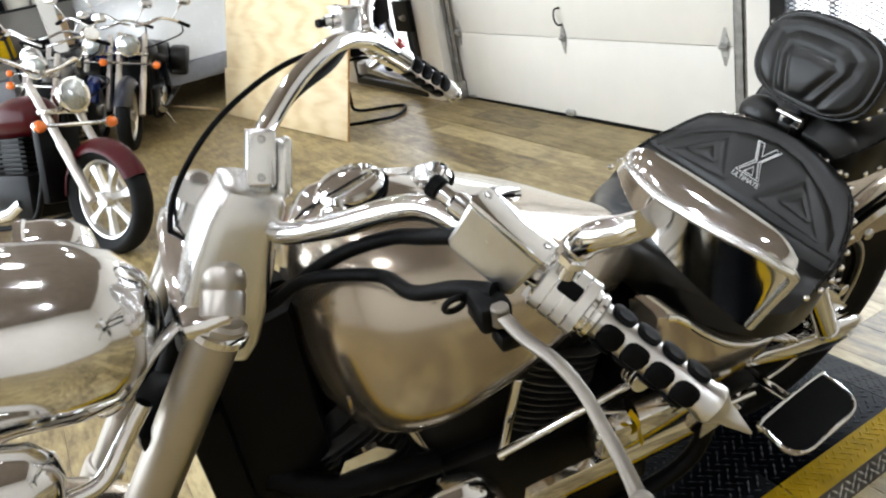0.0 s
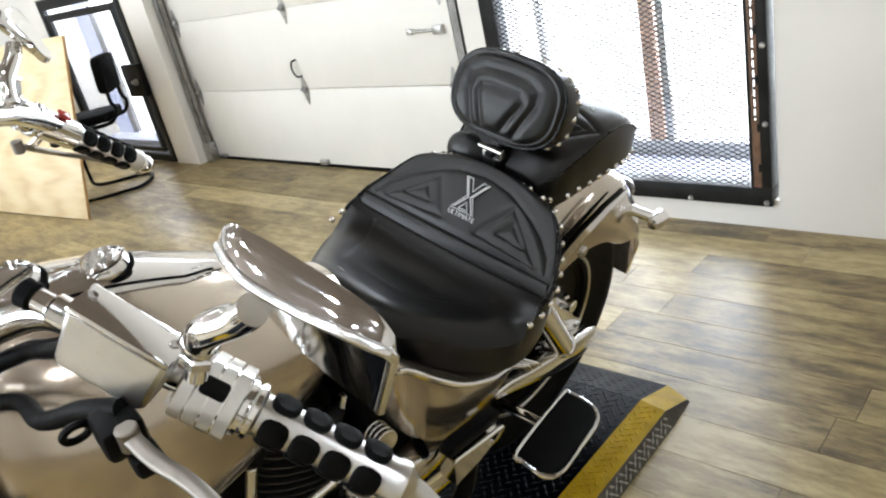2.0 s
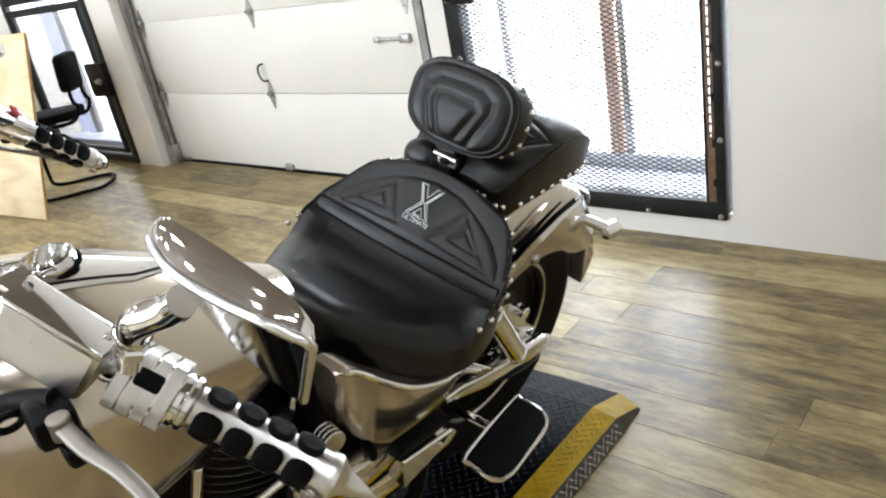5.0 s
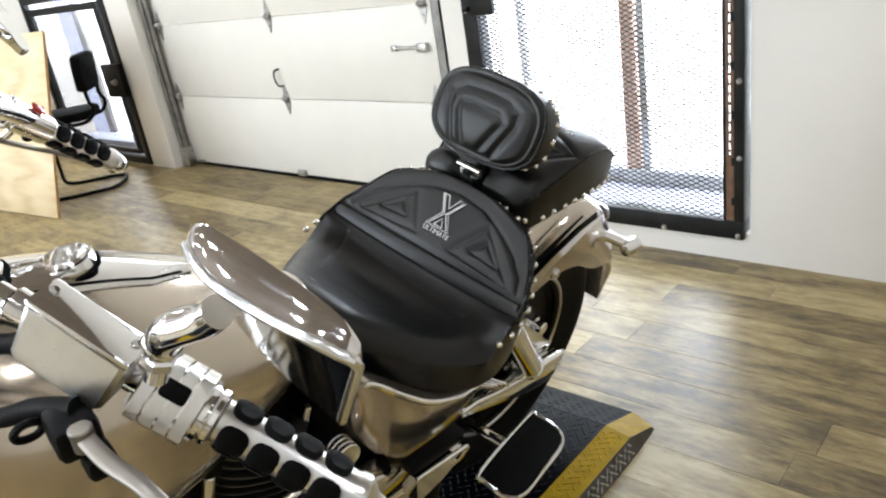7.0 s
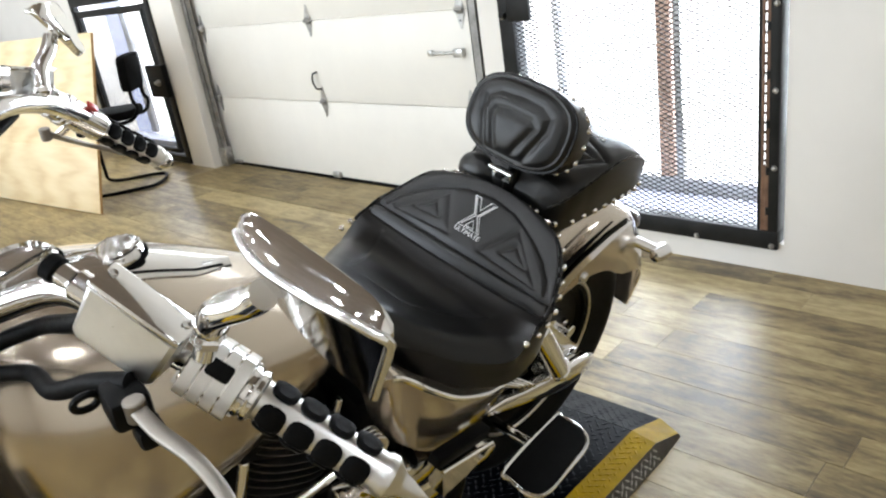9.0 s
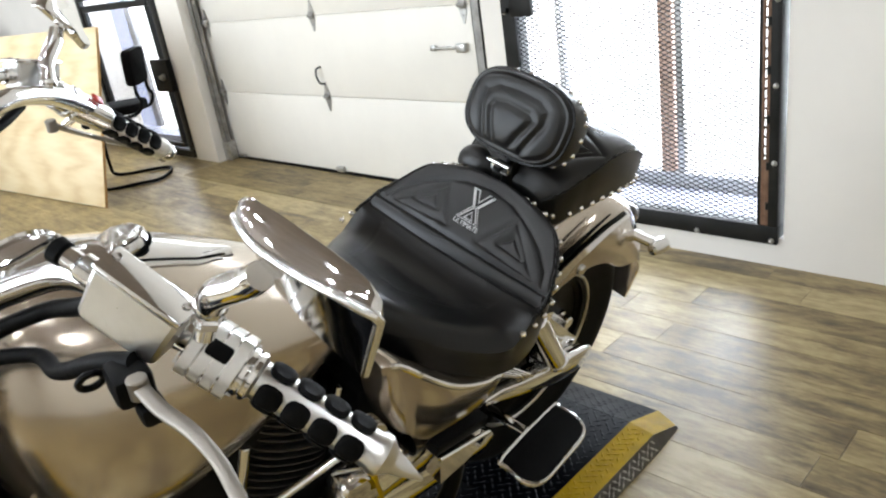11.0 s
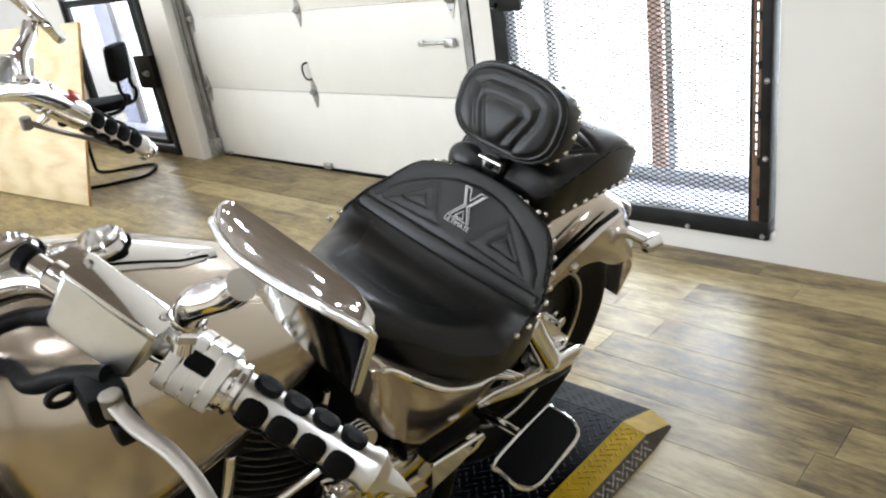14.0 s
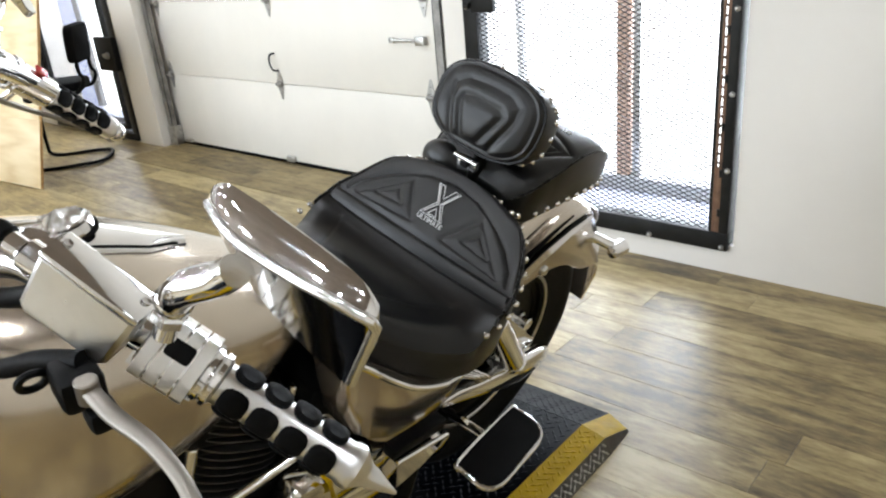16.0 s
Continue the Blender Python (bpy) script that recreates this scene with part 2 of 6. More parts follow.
def smooth_path(pts, steps=8):
    """Catmull-Rom through the points."""
    p = [Vector(q) for q in pts]
    p = [p[0] * 2 - p[1]] + p + [p[-1] * 2 - p[-2]]
    out = []
    for i in range(1, len(p) - 2):
        for s in range(steps):
            t = s / steps
            a, b, c, d = p[i - 1], p[i], p[i + 1], p[i + 2]
            out.append(0.5 * (2 * b + (c - a) * t + (2 * a - 5 * b + 4 * c - d) * t * t + (3 * b - a - 3 * c + d) * t ** 3))
    out.append(p[-2])
    return out


def tube(pts, r, n=12, steps=8, squash=1.0, closed=False, raw=False):
    """A pipe along the points; r is a radius or a list of radii from end to end."""
    path = [Vector(q) for q in pts] if raw else smooth_path(pts, steps)
    verts, faces = [], []
    up = Vector((0, 0, 1))
    last = None
    N = len(path)
    for i, q in enumerate(path):
        a = path[i - 1] if (i > 0 or closed) else path[0]
        b = path[(i + 1) % N] if (i < N - 1 or closed) else path[-1]
        d = (b - a).normalized()
        if last is None:
            s = d.cross(up)
            if s.length < 0.05:
                s = d.cross(Vector((1, 0, 0)))
            s.normalize()
        else:
            s = (last - d * last.dot(d)).normalized()
        last = s
        t = d.cross(s)
        if isinstance(r, (list, tuple)):
            f = i / (N - 1) * (len(r) - 1)
            k = min(int(f), len(r) - 2)
            rr = r[k] + (r[k + 1] - r[k]) * (f - k)
        else:
            rr = r
        for j in range(n):
            w = 2 * math.pi * j / n
            verts.append(q + s * (rr * math.cos(w)) + t * (rr * squash * math.sin(w)))
    for i in range(N if closed else N - 1):
        for j in range(n):
            k, i2 = (j + 1) % n, (i + 1) % N
            faces.append((i * n + j, i * n + k, i2 * n + k, i2 * n + j))
    if not closed:
        faces.append(tuple(range(n))[::-1])
        faces.append(tuple(range((N - 1) * n, N * n)))
    return verts, faces


def loft(rings, cap=True):
    n = len(rings[0])
    verts = [Vector(v) for ring in rings for v in ring]
    faces = []
    for i in range(len(rings) - 1):
        for j in range(n):
            k = (j + 1) % n
            faces.append((i * n + j, i * n + k, (i + 1) * n + k, (i + 1) * n + j))
    if cap:
        faces.append(tuple(range(n))[::-1])
        faces.append(tuple(range((len(rings) - 1) * n, len(rings) * n)))
    return verts, faces


def lerp_rows(rows, x):
    """Smooth interpolation in a table whose first column grows."""
    if x <= rows[0][0]:
        return rows[0][1:]
    for i in range(len(rows) - 1):
        a, b = rows[i], rows[i + 1]
        if x <= b[0]:
            p, q = rows[max(0, i - 1)], rows[min(len(rows) - 1, i + 2)]
            t = (x - a[0]) / (b[0] - a[0])
            out = []
            for c in range(1, len(a)):
                d1 = (b[c] - p[c]) / (b[0] - p[0]) * (b[0] - a[0])
                d2 = (q[c] - a[c]) / (q[0] - a[0]) * (b[0] - a[0])
                out.append(a[c] * (2 * t ** 3 - 3 * t * t + 1) + d1 * (t ** 3 - 2 * t * t + t) + b[c] * (3 * t * t - 2 * t ** 3) + d2 * (t ** 3 - t * t))
            return out
    return rows[-1][1:]


def superring(cx, cz, w, h, y, e=2.6, n=40, top=1.0):
    """A rounded ring in the plane of constant y; the exponent e sets how boxy it is."""
    out = []
    for i in range(n):
        a = 2 * math.pi * i / n
        c, s = math.cos(a), math.sin(a)
        x = math.copysign(abs(c) ** (2 / e), c) * w
        z = math.copysign(abs(s) ** (2 / e), s) * h
        out.append(Vector((cx + x, y, cz + z)))
    return out


def axis_m(p, q):
    """A frame at p whose z runs to q."""
    d = Vector(q) - Vector(p)
    return Matrix.Translation(p) @ d.to_track_quat("Z", "Y").to_matrix().to_4x4()


def rod(p, q, r, n=16, bevel=0.15):
    ln = (Vector(q) - Vector(p)).length
    b = min(r * bevel, ln * 0.2)
    return lathe([(r - b, 0), (r, b), (r, ln - b), (r - b, ln)], n, axis_m(p, q))


def ball(p, r, n=16, sz=1.0):
    prof = [(max(1e-7, r * math.sin(math.pi * i / 10)), -r * sz * math.cos(math.pi * i / 10)) for i in range(11)]
    v, f = lathe(prof, n, Matrix.Translation(p))
    return v, f

# ---- the room ----
GY = -0.235     # face of the wall with the gate
LY = -0.15      # face of the wall with the window
TOP = 3.9


def wall_panel(name, boxes, label):
    ob = solid(name, join(*[block(*b) for b in boxes]), WALL, label, "wall", "structure", smooth=False)
    return ob


wall_panel("wall_north_gate", [(1.62, 1.775, GY, 0.0, 0, TOP), (1.775, 3.025, GY, 0.0, 0, 0.118), (1.775, 3.025, GY, 0.0, 2.2, TOP), (3.025, 6.4, GY, 0.0, 0, TOP)], "white painted wall with a mesh gate opening")
wall_panel("wall_north_window", [(-1.76, -1.40, LY, 0.12, 0, TOP), (-3.2, -1.76, LY, 0.12, 0, 0.03), (-3.2, -1.76, LY, 0.12, 1.42, TOP), (-7.6, -3.2, LY, 0.12, 0, TOP)], "white painted wall with a barred window")
wall_panel("wall_north_lintel", [(-1.40, 1.62, -0.02, 0.12, 2.5, TOP)], "white painted wall above the garage door")
wall_panel("wall_north_pier", [(1.42, 1.62, 0.0, 0.12, 0, TOP)], "white painted pier beside the garage door")
wall_panel("wall_east", [(6.4, 6.55, -7.2, 0.0, 0, TOP)], "plain white wall")
wall_panel("wall_south", [(-7.6, -7.1, -7.35, -7.2, 0, TOP), (2.5, 6.4, -7.35, -7.2, 0, TOP), (-7.1, 2.5, -7.35, -7.2, 0, 0.6), (-7.1, 2.5, -7.35, -7.2, 3.75, TOP)], "plain white wall with an added tall window")
# added window out of view, sized so that the backrest reflects it
shop = thing("window_3", "unseen tall window with slim dark mullions, added for reflections", "window", kind="structure")
for x in (-7.1, -5.2, -3.3, -1.4, 0.5, 2.45):
    part("mullion", block(x, x + 0.05, -7.26, -7.2, 0.6, 3.75, 0.004), STEEL, shop)
for z in (0.6, 3.71):
    part("frame_rail", block(-7.05, 2.45, -7.255, -7.205, z, z + 0.04, 0.004), STEEL, shop)
wall_panel("wall_west", [(-7.75, -7.6, -7.2, 0.12, 0, TOP)], "plain white wall")
solid("ceiling", block(-7.6, 6.4, -7.2, 0.12, TOP, TOP + 0.12), CEIL, "plain tan ceiling", "ceiling", "structure", smooth=False)
solid("floor", block(-7.6, 6.4, -7.2, 0.12, -0.12, -0.006), SHADOWGAP, "floor under the planks", "floor", "structure", smooth=False)


def floor_planks():
    """Rows of vinyl planks along x; the nearest ones apart, the rest in one sheet."""
    pw, pl = 0.152, 1.22
    floor_ob = bpy.data.objects["floor"]
    base = block(0.0008, pl - 0.0008, 0.0008, pw - 0.0008, -0.006, 0.0)
    me = mesh_from("plank", *base, False)
    me.materials.append(FLOOR)
    rest = []
    rng = random.Random(4)
    row = 0
    y = -7.2
    while y < -0.02:
        x = -7.6 - rng.random() * pl
        while x < 6.4:
            near = -1.9 < x < 5.0 and y > -3.2
            x0, x1 = max(x, -7.6), min(x + pl, 6.4)
            if x1 - x0 > 0.05:
                if near and x >= -7.6 and x + pl <= 6.4:
                    ob = new("plank", me)
                    ob.parent = floor_ob
                    ob.location = (x, y, 0)
                else:
                    rest.append(block(x0 + 0.0008, x1 - 0.0008, y + 0.0008, y + pw - 0.0008, -0.006, 0.0))
            x += pl
        y += pw
    ob = solid("plank_field", join(*rest), FLOOR, "worn brown wood-look floor planks", "", "stuff", smooth=False)
    ob.parent = floor_ob


def threshold():
    """A strip of older, browner boards along the garage door."""
    strip = thing("threshold_strip", "strip of older brown boards along the garage door", "floor strip", kind="structure")
    rng = random.Random(9)
    for row in range(3):
        x = -1.38 + 0.02 * row
        while x < 1.40:
            ln = min(0.55 + 0.4 * rng.random(), 1.41 - x)
            part("board", block(x + 0.001, x + ln - 0.001, -0.475 + 0.152 * row, -0.475 + 0.152 * row + 0.150, 0.0005, 0.004), OLD_FLOOR, strip, smooth=False)
            x += ln


threshold()


def garage_door():
    d = thing("garage_door", "closed cream sectional garage door with galvanised hinges", "garage door", kind="structure")
    h = 0.516
    for i in range(4):
        z0 = 0.02 + h * i
        g = block(-1.40, 1.42, 0.0, 0.045, z0 + 0.002, z0 + h - 0.002, 0.004)
        part("panel", g, DOORP, d)
    part("bottom_seal", block(-1.40, 1.42, -0.004, 0.04, 0.0, 0.022, 0.004), RUBBER, d, "black rubber bottom seal")
    for x in (-1.305, 0.0, 1.295):
        for i in (1, 2, 3):
            z = 0.02 + h * i
            plate = [(-0.004, 0, 0.098), (0.004, 0, 0.098), (0.030, 0, 0.016), (0.030, 0, -0.016), (0.004, 0, -0.098), (-0.004, 0, -0.098), (-0.030, 0, -0.016), (-0.030, 0, 0.016)]
            ring = [Vector((x + a, -0.002, z + c)) for a, _, c in plate]
            back = [v + Vector((0, -0.004, 0)) for v in ring]
            hg = part("hinge", loft([ring, back]), GALV, d, "galvanised steel hinge")
            part("knuckle", join(rod((x - 0.028, -0.014, z), (x + 0.028, -0.014, z), 0.011), block(x - 0.024, x + 0.024, -0.012, -0.006, z - 0.022, z + 0.022, 0.002)), TRACK, hg, "dark steel knuckle")
            part("bolt", join(*[ball((x + sx, -0.008, z + sz), 0.006, 8) for sx, sz in ((0, 0.055), (0, -0.055), (0.02, 0.02), (-0.02, -0.02))]), GALV, hg)
    part("handle", tube([(-0.012, -0.004, 0.730), (-0.028, -0.030, 0.722), (-0.036, -0.036, 0.690), (-0.030, -0.036, 0.655), (-0.012, -0.032, 0.628), (0.0, -0.004, 0.620)], 0.0062), STEEL, d, "steel pull handle")
    part("floor_bracket", block(-0.035, 0.035, -0.03, -0.002, 0.022, 0.06, 0.004), GALV, d)
    part("floor_bracket", block(-1.28, -1.2, -0.03, -0.002, 0.022, 0.045, 0.004), GALV, d)
    part("latch", join(block(1.235, 1.30, -0.036, -0.002, 0.812, 0.858, 0.006), rod((1.06, -0.02, 0.835), (1.24, -0.02, 0.835), 0.009), block(1.04, 1.075, -0.03, -0.008, 0.82, 0.85, 0.004)), GALV, d, "steel slide latch")
    # tracks at the sides
    for x in (-1.365, 1.44):
        part("track", join(block(x - 0.028, x + 0.028, -0.075, -0.068, 0.02, 2.3), block(x - 0.028, x - 0.022, -0.075, -0.02, 0.02, 2.3), block(x + 0.022, x + 0.028, -0.075, -0.035, 0.02, 2.3)), TRACK, d, "galvanised roller track")
        part("track_bracket", join(block(x - 0.03, x + 0.065, -0.085, -0.078, 0.004, 0.15, 0.002), block(x + 0.03, x + 0.036, -0.08, -0.004, 0.004, 0.15, 0.002)), GALV, d)
        for z in (0.536, 1.052, 1.568):
            part("roller_bracket", join(block(x + 0.02, x + 0.075, -0.03, -0.006, z - 0.022, z + 0.022, 0.003), rod((x - 0.01, -0.045, z), (x + 0.06, -0.03, z), 0.007)), GALV, d)


garage_door()


def mesh_sheet(x0, x1, z0, z1, y, dx, dz, r, mat, name, parent, label):
    """Expanded metal: flat strands that zigzag and join."""
    verts, faces = [], []
    nz = int((z1 - z0) / dz)
    nx = int((x1 - x0) / dx)

    def strand(a, b):
        a, b = Vector(a), Vector(b)
        d = (b - a).normalized()
        s = d.cross(Vector((0, 1, 0))).normalized() * r
        t = Vector((0, 1, 0)) * r * 0.9
        k = len(verts)
        verts.extend([a + s + t, a - s + t, a - s - t, a + s - t, b + s + t, b - s + t, b - s - t, b + s - t])
        for q in ((0, 1, 5, 4), (1, 2, 6, 5), (2, 3, 7, 6), (3, 0, 4, 7)):
            faces.append(tuple(k + i for i in q))

    for j in range(nz + 1):
        z = z0 + j * dz
        off = 0.5 * dx if j % 2 else 0.0
        for i in range(nx + 1):
            x = x0 + i * dx + off
            for s in (-1, 1):
                xe = x + s * dx / 2
                if x0 - 1e-4 <= x <= x1 + 1e-4 and x0 - 1e-4 <= xe <= x1 + 1e-4 and j < nz:
                    strand((x, y, z), (xe, y, z + dz))
    me = bpy.data.meshes.new(name)
    me.from_pydata([tuple(v) for v in verts], [], faces)
    me.materials.append(mat)
    ob = new(name, me)
    ob.parent = parent
    ob["label"] = label
    ob["kind"] = "stuff"
    return ob


PAVING = simple("pale_paving", (0.52, 0.54, 0.64), 0.8, 0, 0.10, 6)
POSTP = simple("brown_post_paint", (0.52, 0.33, 0.24), 0.6, 0, 0.15, 8)


def gate():
    g = thing("window_1", "black steel gate with expanded metal mesh over a bright window", "window gate", pose(-0.018, 0.055, -0.020), kind="structure")
    x0, x1, z0, z1, w = 1.775, 3.025, 0.118, 2.2, 0.075
    y0, y1 = -0.312, -0.232
    part("frame_rail", block(x0, x1, y0, y1, z0, z0 + w, 0.003), STEEL, g)
    part("frame_rail", block(x0, x1, y0, y1, z1 - w, z1, 0.003), STEEL, g)
    part("frame_stile", block(x0, x0 + w, y0, y1, z0 + w, z1 - w, 0.003), STEEL, g)
    part("frame_stile", block(2.988, x1, y0, y1, z0 + w, z1 - w, 0.003), STEEL, g)
    # hinge side: a dark bar and two rusty ones, with light showing through the slot between them
    part("hinge_bar", block(2.944, 2.956, y0 + 0.006, y0 + 0.016, z0 + w, z1 - w, 0.002), STEEL, g)
    for xa, xb in ((2.957, 2.9688), (2.9732, 2.987)):
        part("hinge_bar", block(xa, xb, y0 + 0.006, y0 + 0.011, z0 + w, z1 - w, 0.002), RUST, g, "rusty steel hinge bar")
    part("slot_cover", block(2.9690, 2.9730, y0 + 0.007, y0 + 0.010, z0 + w, 0.46), RUST, g)
    z = 0.47
    while z < z1 - w - 0.03:
        part("slot_bridge", block(2.9690, 2.9730, y0 + 0.007, y0 + 0.010, z, z + 0.010), STEEL, g)
        z += 0.036
    for z in (0.26, 0.42, 0.60, 0.78, 0.95, 1.4):
        part("hinge_knuckle", rod((2.983, y0 + 0.004, z), (2.983, y0 + 0.004, z + 0.030), 0.006, 12), STEEL, g)
    for x, z in ((3.005, 0.135), (3.010, 0.45), (3.010, 0.74), (3.010, 1.04), (2.70, 0.132), (2.35, 0.132), (2.02, 0.132), (1.80, 0.45), (1.80, 0.75), (1.80, 1.05)):
        part("bolt", ball((x, y0 - 0.002, z), 0.011, 10), GALV, g, "galvanised bolt head")
    part("lock_plate", join(block(1.84, 1.96, y0 - 0.02, y0 + 0.004, 1.03, 1.20, 0.004), rod((1.83, y0 - 0.02, 1.06), (1.80, y0 - 0.02, 1.06), 0.012)), STEEL, g, "black steel lock box")
    mesh_sheet(x0 + w, 2.944, z0 + w, z1 - w, -0.292, 0.041, 0.0098, 0.0020, STEEL, "expanded_mesh", g, "black diamond expanded metal mesh")
    # window behind
    part("sill", block(1.78, 3.02, -0.22, 0.105, 0.13, 0.15, 0.003), PAVING, g, "pale blue-grey window sill")
    part("outer_ledge", block(1.60, 3.30, 0.1055, 0.20, 0.13, 0.215, 0.004), CONCRETE, g, "grey outer ledge")
    part("post", block(2.311, 2.373, 0.12, 0.18, 0.2155, 2.2, 0.004), POSTP, g, "brown window post")
    part("post", block(1.752, 1.790, 0.12, 0.16, 0.2155, 2.2, 0.004), CONCRETE, g, "grey post")
    part("post", block(2.388, 2.424, 0.13, 0.16, 0.2155, 2.2, 0.003), GALV, g, "slim steel post")


gate()


def left_window():
    g = thing("window_2", "black steel framed security window with a mesh leaf", "window", kind="structure")
    x0, x1, z0, z1 = -3.2, -1.738, 0.013, 1.42
    y0, y1 = LY - 0.02, LY + 0.03
    part("frame_rail", block(x0, x1, y0, y1, z0, z0 + 0.056, 0.003), STEEL, g)
    part("frame_rail", block(x0, x1, y0, y1, 1.33, z1, 0.003), STEEL, g)
    part("frame_stile", block(x0, x0 + 0.06, y0, y1, z0 + 0.056, 1.33, 0.003), STEEL, g)
    part("frame_stile", block(x1 - 0.062, x1, y0, y1, z0 + 0.056, 1.33, 0.003), STEEL, g)
    # hinged leaf, set in from the frame so that daylight shows round it
    lx0, lx1, lz0, lz1 = x0 + 0.075, -1.875, 0.092, 1.29
    leaf = part("mesh_leaf", block(lx0, lx1, y0 + 0.008, y1 - 0.006, lz1 - 0.058, lz1, 0.003), STEEL, g, "black steel leaf")
    part("leaf_rail", block(lx0, lx1, y0 + 0.008, y1 - 0.006, lz0, lz0 + 0.036, 0.003), STEEL, leaf)
    for xa in (lx0, lx1 - 0.040):
        part("leaf_stile", block(xa, xa + 0.040, y0 + 0.008, y1 - 0.006, lz0 + 0.036, lz1 - 0.058, 0.003), STEEL, leaf)
    mesh_sheet(lx0 + 0.04, lx1 - 0.04, lz0 + 0.036, lz1 - 0.058, LY + 0.01, 0.04, 0.018, 0.0010, STEEL, "expanded_mesh", leaf, "black expanded metal mesh")
    part("post", block(-2.93, -2.825, 0.121, 0.16, 0.1405, 1.4, 0.003), CONCRETE, g, "grey outer post")
    part("sill", block(-3.2, -1.76, -0.05, 0.12, 0.031, 0.140, 0.004), PAVING, g, "pale blue-grey window sill")
    lk = part("lock_box", block(-2.00, -1.715, LY - 0.06, LY - 0.021, 0.57, 0.825, 0.006), BLACK, g, "black lock box")
    part("lock_cylinder", join(rod((-1.80, LY - 0.060, 0.69), (-1.80, LY - 0.085, 0.69), 0.024, 18), rod((-1.80, LY - 0.085, 0.69), (-1.80, LY - 0.10, 0.69), 0.013, 14), block(-1.87, -1.80, LY - 0.078, LY - 0.066, 0.682, 0.70, 0.003)), GALV, lk, "worn steel lock cylinder and thumb turn")


left_window()

# daylight beyond the openings
solid("backdrop_gate", block(-0.6, 4.4, 1.6, 1.62, -1.8, 4.2), OUTSIDE, "bright overexposed daylight outside", "backdrop", "structure", smooth=False)
solid("backdrop_window", block(-10.0, -0.7, 1.6, 1.62, -1.8, 4.2), OUTSIDE, "bright overexposed daylight outside", "backdrop", "structure", smooth=False)
solid("backdrop_siding", block(-10.0, -5.93, 1.5, 1.52, -1.8, 3.2), SIDING, "self-lit backdrop for pale blue siding across the yard", "backdrop", "structure", smooth=False)

# ---- the ramp under the motorcycle ----
def diamond_lugs(x0, x1, y0, y1, z, step=0.030, m=None):
    verts, faces = [], []
    j = 0
    y = y0 + 0.012
    while y < y1 - 0.01:
        x = x0 + 0.012 + (step / 2 if j % 2 else 0)
        i = 0
        while x < x1 - 0.01:
            a = radians(45 if (i + j) % 2 else -45)
            c, s = math.cos(a), math.sin(a)
            k = len(verts)
            for u, v, w in ((-0.012, 0, 0), (0, -0.0035, 0), (0.012, 0, 0), (0, 0.0035, 0), (0, 0, 0.0022)):
                verts.append(Vector((x + u * c - v * s, y + u * s + v * c, z + w)))
            faces += [(k, k + 1, k + 4), (k + 1, k + 2, k + 4), (k + 2, k + 3, k + 4), (k + 3, k, k + 4)]
            x += step
            i += 1
        y += step / 2
        j += 1
    if m is not None:
        verts = [m @ v for v in verts]
    return verts, faces


